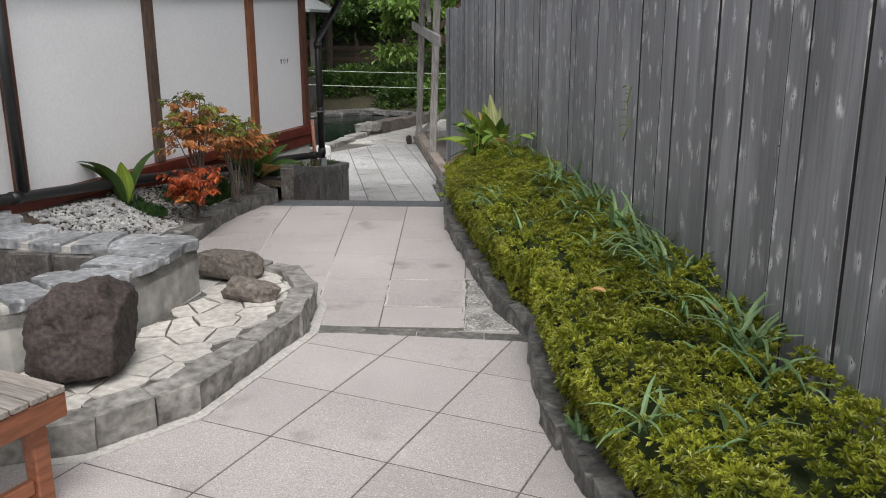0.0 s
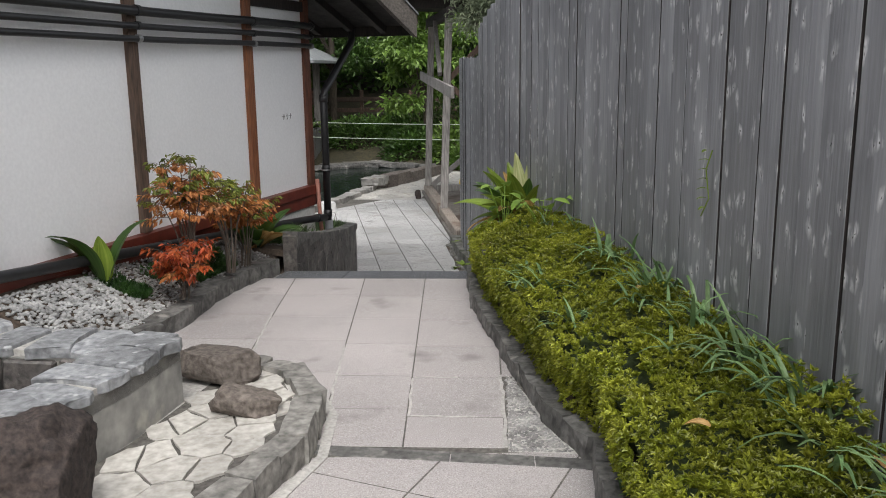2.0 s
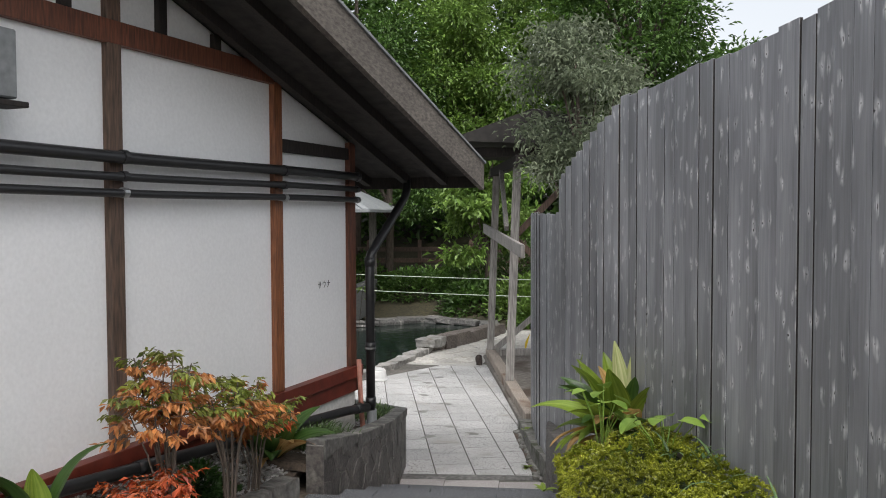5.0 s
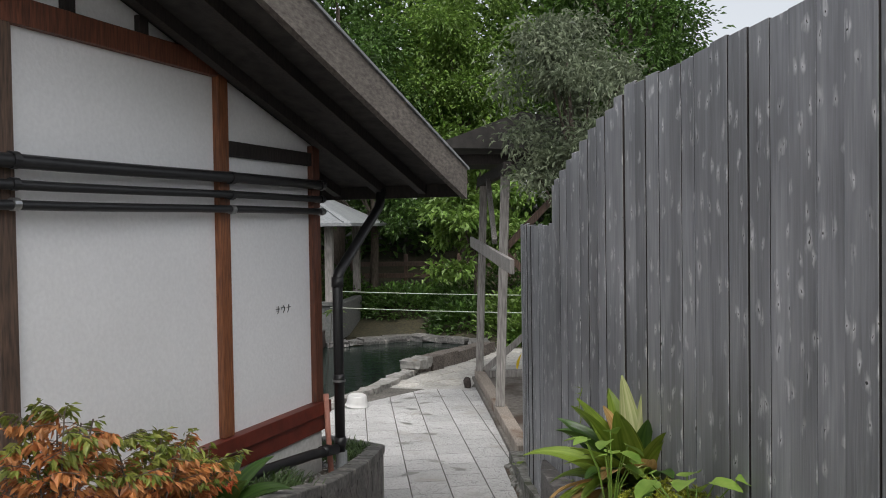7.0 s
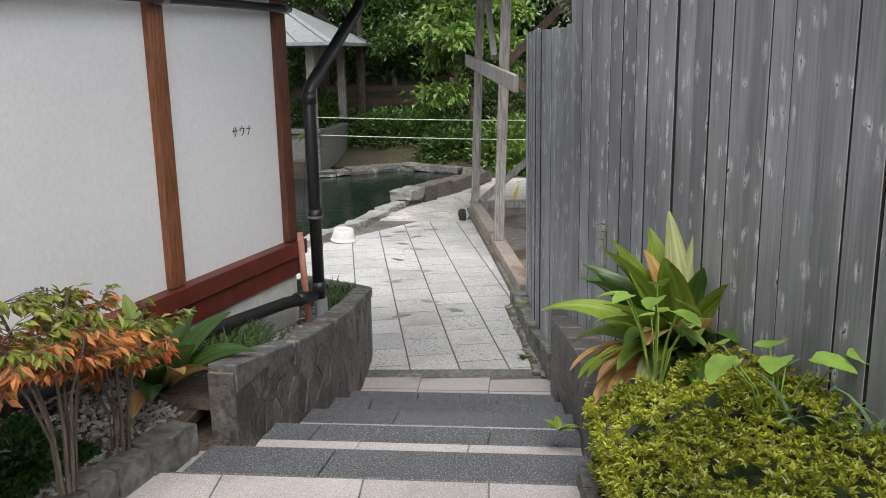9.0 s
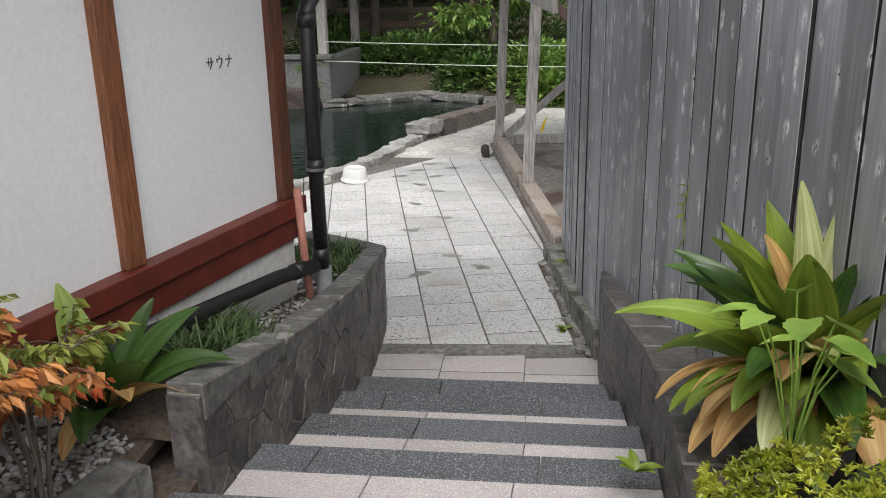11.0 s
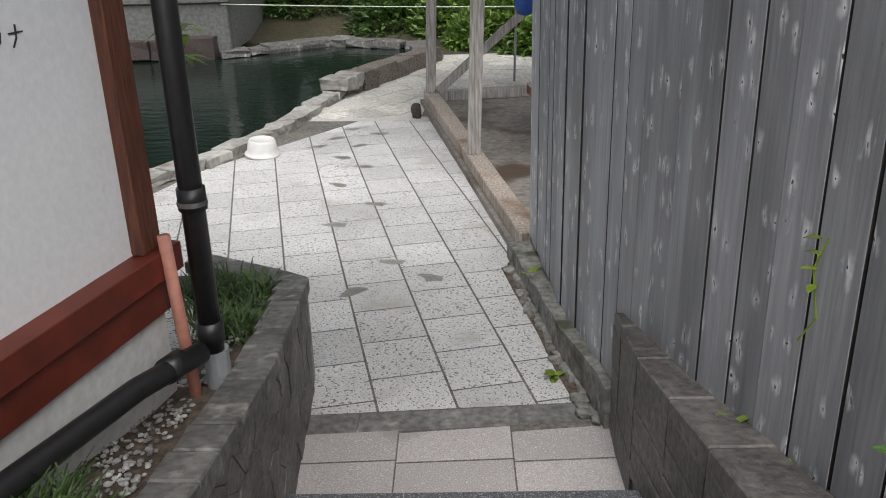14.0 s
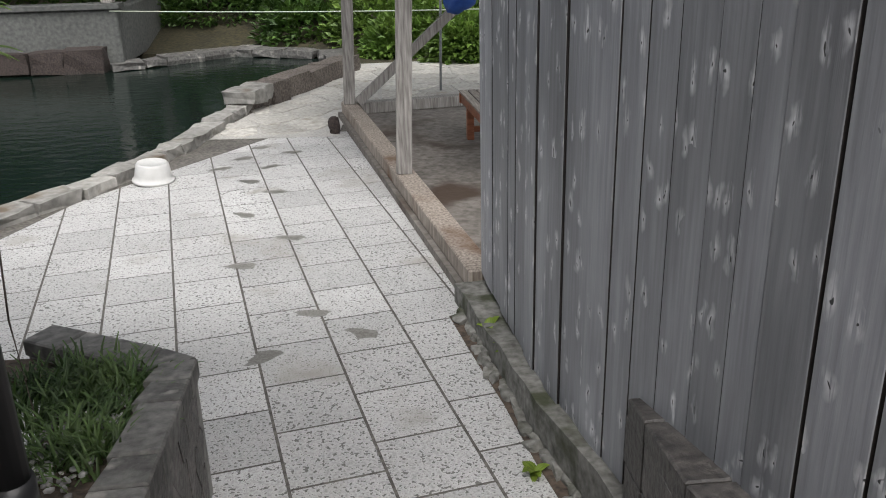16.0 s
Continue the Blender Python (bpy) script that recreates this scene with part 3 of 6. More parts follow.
PLANTER = [(-1.315, 8.21), (-1.275, 8.62), (-1.23, 9.1), (-1.21, 9.98), (-1.27, 11.05), (-1.84, 11.36)]
PLANTER_TOP = [0.30, 0.22, 0.13, 0.0, -0.14, -0.14]


def build_planter():
    wall = thing("planter_wall", "low dark slate retaining wall with a flat stone coping beside the steps", "planter", kind="structure")
    pts, zs = fine(PLANTER, PLANTER_TOP)
    part("core", ribbon(pts, 0.11, -1.2, [z - 0.035 for z in zs]), VEIN, wall, "grey mortar between the stones")
    r = chance(5)
    part("end_stone", prism([(pts[0][0] + 0.004, pts[0][1] - 0.018), (pts[0][0] + 0.004, pts[0][1] + 0.002), (pts[0][0] - 0.112, pts[0][1] + 0.02), (pts[0][0] - 0.112, pts[0][1] - 0.0)], -0.1, zs[0] - 0.04), SLATE_DARK, wall)
    i = 0
    while i < len(pts) - 1:
        j = min(len(pts) - 1, i + r.choice((1, 2, 2)))
        a, b = Vector((*pts[i], 0)), Vector((*pts[j], 0))
        d = (b - a).normalized()
        n = Vector((-d.y, d.x, 0))
        a2, b2 = a + d * 0.004 - n * 0.012, b - d * 0.004 - n * 0.012
        a3, b3 = a2 + n * r.uniform(0.12, 0.145), b2 + n * r.uniform(0.12, 0.145)
        part("coping_stone", prism([(p.x, p.y) for p in (a2, b2, b3, a3)], min(zs[i], zs[j]) - 0.06, 0, 0.006, [zs[i], zs[j], zs[j], zs[i]]), SLATE, wall)
        i = j
    # irregular facing stones, cut half-way to their neighbours on the unrolled face
    total = length(pts)
    run = [0.0]
    for a, b in zip(pts, pts[1:]):
        run.append(run[-1] + math.dist(a, b))
    top_at = lambda u: float(np.interp(u, run, zs)) - 0.045
    seeds = []
    for _ in range(2600):
        p = (r.uniform(0, total), r.uniform(LOW, 0.36))
        if p[1] < top_at(p[0]) and all(math.hypot(p[0] - q[0], (p[1] - q[1]) * 0.5) > q[2] for q in seeds):
            seeds.append((*p, r.uniform(0.05, 0.10)))
    seeds = [q[:2] for q in seeds]
    path3 = [(x, y, 0.0) for x, y in pts]
    for poly in cells(seeds, [], 0.2):
        poly = shrink(poly, r.uniform(0.0012, 0.004))
        for k in range(2):
            poly = clip(poly, (0.0015, total - 0.0015)[k], 0, (1, -1)[k], 0) if len(poly) > 2 else poly
        if len(poly) < 3:
            continue
        u0 = sum(p[0] for p in poly) / len(poly)
        slope = (top_at(min(total, u0 + 0.05)) - top_at(max(0, u0 - 0.05))) / 0.1
        poly = clip(poly, u0, top_at(u0), slope, -1)
        if len(poly) < 3 or area(poly) < 0.0006:
            continue
        bm, front, back, proud = bmesh.new(), [], [], r.uniform(0.003, 0.010)
        for u, z in poly:
            (x, y, _), (dx, dy) = along(path3, min(total - 1e-4, max(1e-4, u)))
            front.append(bm.verts.new((x + dy * proud, y - dx * proud, z)))
            back.append(bm.verts.new((x - dy * 0.01, y + dx * 0.01, z)))
        bm.faces.new(front)
        for q in range(len(front)):
            bm.faces.new((front[q], front[(q + 1) % len(front)], back[(q + 1) % len(front)], back[q]))
        bmesh.ops.recalc_face_normals(bm, faces=bm.faces)
        part("facing_stone", bm, SLATE_DARK, wall)
    soil = bmesh.new()
    edge = [(-1.40, 8.22, 0.14), (-1.34, 8.62, 0.10), (-1.30, 9.1, 0.03), (-1.28, 9.98, -0.09), (-1.34, 10.98, -0.22)]
    rows = [[soil.verts.new((x, y, z)), soil.verts.new((x - 0.25, y, z + 0.02)), soil.verts.new((min(wall_x(y) + 0.02, x - 0.3), y, z + 0.02))] for x, y, z in edge]
    rows.append([soil.verts.new(p) for p in ((-1.80, 11.26, -0.22), (-1.95, 11.26, -0.22), (-2.2, 11.26, -0.22))])
    for a, b in zip(rows, rows[1:]):
        for k in range(2):
            soil.faces.new((a[k], b[k], b[k + 1], a[k + 1]))
    bmesh.ops.recalc_face_normals(soil, faces=soil.faces)
    bmesh.ops.solidify(soil, geom=soil.faces[:], thickness=0.05)
    tagged(part("planter_soil", soil, SOIL), "dark gravelly soil in the planter", "soil", kind="structure")


# ---- wall on the other side of the steps ----
def build_right_wall():
    wall = thing("stair_wall", "low dark stone wall between the steps and the fence", "retaining wall", kind="structure")
    path = [(0.15, 7.80), (0.16, 8.6), (0.15, 9.1), (0.11, 9.6), (0.06, 10.1), (0.07, 10.58)]
    tops = [0.14, 0.16, 0.08, 0.0, -0.06, -0.12]
    pts, zs = fine(path, tops)
    part("core", ribbon(pts, 0.35, -1.2, [z - 0.03 for z in zs], -1), SLATE_DARK, wall)
    r = chance(6)
    for i in range(0, len(pts) - 1, 2):
        j = min(i + 2, len(pts) - 1)
        a, b = pts[i], pts[j]
        part("coping_stone", prism([(a[0] - 0.012, a[1] + 0.004), (a[0] + r.uniform(0.14, 0.2), a[1] + 0.004), (b[0] + r.uniform(0.14, 0.2), b[1] - 0.004), (b[0] - 0.012, b[1] - 0.004)], zs[j] - 0.06, 0, 0.006, [zs[i], zs[i], zs[j], zs[j]]), SLATE_DARK, wall)
        for k in range(3):
            low = max(LOW, -RISER * sum(pts[i][1] > q for q in NOSES) - 0.02)
            h = (zs[j] - 0.05 - low) / 3
            part("facing_stone", prism([(a[0] - 0.01 - r.uniform(0, 0.006), a[1] + 0.006), (a[0] + 0.02, a[1] + 0.006), (b[0] + 0.02, b[1] - 0.006), (b[0] - 0.01 - r.uniform(0, 0.006), b[1] - 0.006)], low + h * k + 0.004, low + h * (k + 1) - 0.004, 0.003), SLATE_DARK, wall)
    # rough concrete curb under the far end of the fence
    curb = ribbon(*[fine([(0.05, 10.56), (-0.09, 11.2), (-0.2, 12.0), (-0.27, 12.5)], [-0.47, -0.5, -0.54, -0.56])[0]], 0.30, -1.2, fine([(0.05, 10.56), (-0.09, 11.2), (-0.2, 12.0), (-0.27, 12.5)], [-0.47, -0.5, -0.54, -0.56])[1], -1)
    for v in curb.verts:
        v.co += Vector((noise.noise(v.co * 9) * 0.03, 0, noise.noise(v.co * 7) * 0.02 if v.co.z > -1 else 0))
    part("curb", curb, CURB, wall, "rough stained concrete curb")
    for i in range(34):
        k = i / 33
        x, y = 0.035 - 0.27 * k, 10.62 + 1.75 * k
        lump = rock((r.uniform(0.02, 0.045), r.uniform(0.03, 0.07), r.uniform(0.01, 0.03)), i + 70, 0.3, 3, 0.3, 6)
        part("rubble", lump, CURB, wall, "broken piece of concrete", Matrix.Translation((x - r.uniform(0.0, 0.06), y, LOW + 0.008)))
    dirt = ribbon([(0.0 - 0.235 * k, 10.78 + 1.55 * k) for k in (0, 0.2, 0.45, 0.7, 1)], 0.075, LOW - 0.01, [LOW + 0.004] * 5, 1)
    for v in dirt.verts:
        v.co.x += 0.03 * noise.noise(v.co * 6)
    part("dirt_strip", dirt, SOIL, wall, "dark damp dirt along the curb")


# ---- fence ----
def fence_top(y):
    return 2.42 if y < 8.6 else 2.42 - (y - 8.6) * 0.30 if y < 10.15 else 1.70


def build_fence():
    fence = thing("board_fence", "tall fence of silver-grey weathered vertical boards with knots", "fence", kind="structure")
    r = chance(8)
    y, n = -1.5, 0
    while y < 12.45:
        w = r.uniform(0.115, 0.185)
        y1 = y + w
        a, b = Vector((fence_x(max(0, y)) if y > 0 else 1.9 - 0.14 * y, y, 0)), Vector((fence_x(max(0, y1)) if y1 > 0 else 1.9 - 0.14 * y1, y1, 0))
        top = fence_top((y + y1) / 2) + r.uniform(-0.012, 0.012)
        low = (-0.05 if y < 7.8 else -0.2 if y < 10.55 else -0.52)
        out = r.uniform(-0.006, 0.006)
        m = Matrix.Translation((a + b) / 2 + Vector((out + 0.012, 0, (top + low) / 2))) @ Matrix.Rotation(math.atan2(b.y - a.y, b.x - a.x) - math.pi / 2, 4, "Z")
        bm = box((0.015, w - r.choice((0.003, 0.003, 0.004, 0.006)), top - low), Matrix(), 0.002)
        bm.normal_update()
        # side faces go near-black: seam shade put into the board's colour
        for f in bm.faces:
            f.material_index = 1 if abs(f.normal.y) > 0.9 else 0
        part("board", bm, GREY_WOOD, fence, m=m).data.materials.append(TIMBER_DARK_AND_SHADE)
        y = y1
        n += 1
    # dark sheets added behind the boards so the gaps read as shade
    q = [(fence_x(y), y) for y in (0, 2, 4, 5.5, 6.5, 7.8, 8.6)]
    part("backing", ribbon([(x + 0.045, y) for x, y in q], 0.01, -0.05, [2.36] * len(q), -1), TIMBER_DARK_AND_SHADE, fence, "dark sheet giving shade in the board gaps")
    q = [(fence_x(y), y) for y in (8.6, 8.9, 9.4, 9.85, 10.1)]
    part("backing", ribbon([(x + 0.045, y) for x, y in q], 0.01, -0.2, [fence_top(y) - 0.06 for _, y in q[:-1]] + [1.9], -1), TIMBER_DARK_AND_SHADE, fence, "dark sheet giving shade in the board gaps")
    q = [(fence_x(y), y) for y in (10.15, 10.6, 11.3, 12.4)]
    part("backing", ribbon([(x + 0.045, y) for x, y in q], 0.01, -0.5, [1.64] * 4, -1), TIMBER_DARK_AND_SHADE, fence, "dark sheet giving shade in the board gaps")
    for z in (0.45, 1.45):
        pts = [Vector((fence_x(q) + 0.09, q, z)) for q in (0, 2, 4, 5.5, 6.5, 7.8, 8.9, 9.85, 11.2, 12.4)]
        for a, b in zip(pts, pts[1:]):
            part("rail", between(a, b, 0.05, 0.07), POST_GREY, fence)


# ---- bath house ----
def build_bath_house():
    house = thing("bath_house", "white plastered timber-framed bath house with a dark overhanging gable roof", "building", kind="structure")
    rise = 0.30
    soffit = lambda s: 2.28 + rise * s if s < 6 else 2.28 + rise * (12 - s)
    bm = bmesh.new()
    outline = [(0, -0.3), (12, -0.3), (12, soffit(12)), (6, soffit(6)), (0, soffit(0))]
    f = [bm.verts.new(on_wall(s, 0, z)) for s, z in outline]
    g = [bm.verts.new(on_wall(s, -0.14, z)) for s, z in outline]
    bm.faces.new(f)
    bm.faces.new(g[::-1])
    for i in range(5):
        bm.faces.new((f[i], f[(i + 1) % 5], g[(i + 1) % 5], g[i]))
    bmesh.ops.recalc_face_normals(bm, faces=bm.faces)
    part("plaster_wall", bm, PLASTER, house)
    part("end_wall", prism([tuple(on_wall(0.06, -0.1).xy), tuple(on_wall(0.06, -6).xy), tuple(on_wall(0.2, -6).xy), tuple(on_wall(0.2, -0.1).xy)], -0.7, 2.2), PLASTER, house)
    part("foundation", wall_box(-0.02, 12, -0.16, 0.035, -0.75, 0.27), FOUNDATION, house)
    part("sill_board", wall_box(-0.10, 12, -0.05, 0.075, 0.375, 0.465), SILL_RED, house, "dark red painted sill board")
    part("skirt_board", wall_box(-0.09, 12, -0.05, 0.055, 0.262, 0.371), SILL_RED, house, "dark red painted skirting board")
    for s, mat in ((0.0, TIMBER), (1.09, TIMBER_ORANGE), (2.64, TIMBER_WEATHERED), (4.12, TIMBER), (5.66, TIMBER), (7.2, TIMBER)):
        w = 0.10
        part("post", wall_box(s - w / 2, s + w / 2, -0.05, 0.04, 0.467, soffit(s) - 0.01), mat, house)
    part("tie_beam", wall_box(1.142, 12, -0.05, 0.045, 2.58, 2.70), TIMBER, house)
    part("tie_beam", wall_box(0.052, 1.038, -0.05, 0.036, 2.13, 2.22), TIMBER_DARK_AND_SHADE, house)
    for s in (1.75, 2.25, 2.95, 3.45, 4.6):
        part("stud", wall_box(s - 0.035, s + 0.035, -0.05, 0.034, 2.702, soffit(s) - 0.01), TIMBER_DARK_AND_SHADE, house)
    # roof: two slopes, rafters, barge board
    out, tail = 0.80, -0.92
    for s0, s1 in ((tail, 6.0), (6.0, 12.9)):
        bm = bmesh.new()
        vs = []
        for s in (s0, s1):
            for o in (out, -6.0):
                for dz in (0.02, 0.11):
                    vs.append(bm.verts.new(on_wall(s, o, soffit(s) + dz)))
        bmesh.ops.convex_hull(bm, input=vs)
        part("roof", bm, ROOF_BARK, house)
        bm = bmesh.new()
        vs = [bm.verts.new(on_wall(s, o, soffit(s) + dz)) for s in (s0, s1) for o in (out + 0.002, out + 0.045) for dz in (-0.10, 0.13)]
        bmesh.ops.convex_hull(bm, input=vs)
        part("barge_board", bm, BARGE, house, "weathered grey-brown barge board")
        bm = bmesh.new()
        vs = [bm.verts.new(on_wall(s, o, soffit(s) + dz)) for s in (s0 - 0.02, s1) for o in (-6.02, out + 0.06) for dz in (0.132, 0.15)]
        bmesh.ops.convex_hull(bm, input=vs)
        part("roof_sheet", bm, SHEET_GREY, house)
    for o in (-0.3, 0.1, 0.45):
        for s0, s1 in ((tail + 0.02, 5.98),):
            bm = bmesh.new()
            vs = [bm.verts.new(on_wall(s, oo, soffit(s) + dz)) for s in (s0, s1) for oo in (o, o + 0.06) for dz in (-0.06, 0.018)]
            bmesh.ops.convex_hull(bm, input=vs)
            part("rafter", bm, TIMBER_DARK_AND_SHADE, house)
    part("fascia", wall_box(tail - 0.03, tail, out, -6, soffit(tail) - 0.08, soffit(tail) + 0.1), TIMBER_DARK_AND_SHADE, house)


build_lower_court()
build_planter()
build_right_wall()
build_fence()
build_bath_house()


# ---- leaves and stones in number ----
def mesh_part(name, verts, faces, mat, parent=None, label="", smooth=False):
    me = bpy.data.meshes.new(name)
    me.from_pydata(verts, [], faces)
    me.materials.append(mat)
    if smooth:
        me.polygons.foreach_set("use_smooth", [True] * len(me.polygons))
    ob = new(name, me)
    if parent:
        ob.parent = parent
    return tagged(ob, label)


def leaf_mesh(name, centres, ways, sizes, mat, parent=None, label="", wide=0.42, seed=1, cup=0.15):
    """Small pointed leaves, each of two folded halves, from base points along given ways."""
    rng = np.random.RandomState(seed)
    n = len(centres)
    c, w, s = np.array(centres), np.array(ways), np.array(sizes).reshape(-1, 1)
    w = w / np.linalg.norm(w, axis=1, keepdims=True)
    side = np.cross(w, rng.normal(size=(n, 3)) * 0.35 + np.array([0, 0, 1.0]))
    side /= np.linalg.norm(side, axis=1, keepdims=True) + 1e-9
    up = np.cross(side, w)
    mid = c + w * s * 0.5
    pts = np.stack([c, mid - side * s * wide * 0.5 + up * s * cup, c + w * s - up * s * 0.12, mid + side * s * wide * 0.5 + up * s * cup], 1)
    idx = np.arange(n) * 4
    faces = np.concatenate([np.stack([idx, idx + 1, idx + 2], 1), np.stack([idx, idx + 2, idx + 3], 1)])
    return mesh_part(name, pts.reshape(-1, 3).tolist(), faces.tolist(), mat, parent, label)


def stone_mesh(name, places, sizes, mat, parent=None, label="", seed=1, flat=0.6):
    rng = np.random.RandomState(seed)
    bm = bmesh.new()
    bmesh.ops.create_icosphere(bm, subdivisions=1, radius=1)
    base = np.array([v.co[:] for v in bm.verts])
    tri = np.array([[v.index for v in f.verts] for f in bm.faces])
    bm.free()
    n, k = len(places), len(base)
    ang = rng.uniform(0, 6.28, n)
    sc = np.array(sizes).reshape(-1, 1, 1) * np.stack([rng.uniform(0.8, 1.3, n), rng.uniform(0.6, 1.0, n), rng.uniform(0.8, 1.2, n) * flat], 1)[:, None, :]
    v = base[None] * sc * rng.uniform(0.85, 1.15, (n, k, 1))
    x, y = v[..., 0] * np.cos(ang)[:, None] - v[..., 1] * np.sin(ang)[:, None], v[..., 0] * np.sin(ang)[:, None] + v[..., 1] * np.cos(ang)[:, None]
    v = np.stack([x, y, v[..., 2]], -1) + np.array(places)[:, None, :]
    faces = (tri[None] + (np.arange(n) * k)[:, None, None]).reshape(-1, 3)
    return tagged(mesh_part(name, v.reshape(-1, 3).tolist(), faces.tolist(), mat, parent, label, True), kind="stuff")


def add_blade(bm, base, way, long, wide, droop, fold=0.15, steps=6, tip=0.75, face=0.0, full=1.0, pleats=0):
    """A long leaf that bends over: a folded strip with a midrib, and lengthwise pleats if wanted."""
    base, d = Vector(base), Vector(way).normalized()
    side = d.cross(Vector((0, 0, 1)))
    side = side.normalized() if side.length > 1e-3 else Vector((1, 0, 0))
    if face:
        side = side + Vector((math.copysign(face, side.x), 0, 0))
        side = (side - d * side.dot(d)).normalized()
    half = pleats + 1
    across = [k / half for k in range(-half, half + 1)]
    uv = bm.loops.layers.uv.verify()
    p, rows = base.copy(), []
    for i in range(steps + 1):
        t = i / steps
        w = wide * max(0.0, math.sin(math.pi * (0.04 + 0.955 * t) ** tip)) ** full * 0.5 + 0.002
        up = side.cross(d).normalized()
        wave = 0.10 * math.sin(7 * t + long * 40) if pleats else 0.0
        rows.append([bm.verts.new(p + side * w * c + up * w * (fold * 2 * abs(c) + (0.05 * (k % 2) if pleats else 0) + wave * c)) for k, c in enumerate(across)])
        d = (d + Vector((0, 0, -droop / steps)) * (0.4 + 1.2 * t)).normalized()
        p = p + d * (long / steps)
    for i, (a, b) in enumerate(zip(rows, rows[1:])):
        for k in range(len(across) - 1):
            f = bm.faces.new((a[k], a[k + 1], b[k + 1], b[k]))
            for loop, (p_, q_) in zip(f.loops, ((i, k), (i, k + 1), (i + 1, k + 1), (i + 1, k))):
                loop[uv].uv = (p_ / steps, across[q_])


def stone_row(name, label, path, width, height, mat, seed, step=(0.14, 0.24), category="kerb", base=0.0):
    """A kerb of separate rough stones set along a line."""
    kerb = thing(name, label, category, kind="structure")
    r = chance(seed)
    s, total = 0.0, length(path)
    while s < total - 0.05:
        l = min(r.uniform(*step), total - s)
        (x, y), (dx, dy) = along(path, s + l / 2)
        bm = box((width * r.uniform(0.85, 1.1), l - 0.008, height * r.uniform(0.9, 1.12)))
        bmesh.ops.subdivide_edges(bm, edges=bm.edges[:], cuts=1, use_grid_fill=True)
        for v in bm.verts:
            v.co += Vector((r.uniform(-1, 1), r.uniform(-0.6, 0.6), r.uniform(-1, 1))) * 0.008
        m = Matrix.Translation((x + dy * width / 2, y - dx * width / 2, base + height / 2 - 0.02)) @ Matrix.Rotation(math.atan2(-dx, dy), 4, "Z") @ Matrix.Rotation(r.uniform(-0.05, 0.05), 4, "Y")
        part("kerb_stone", bm, mat, kerb, m=m)
        s += l
    return kerb


# ---- hedge bed ----
stone_row("hedge_kerb", "curved kerb of dark rough stones along the hedge", RIGHT_KERB, 0.11, 0.12, SLATE, 11)


def hedge_z(u, y):
    top = 0.40 + 0.16 * u + 0.045 * noise.noise(Vector((u * 2.5, y * 2.2, 0))) + 0.05 * noise.noise(Vector((u * 7, y * 7, 3)))
    return top


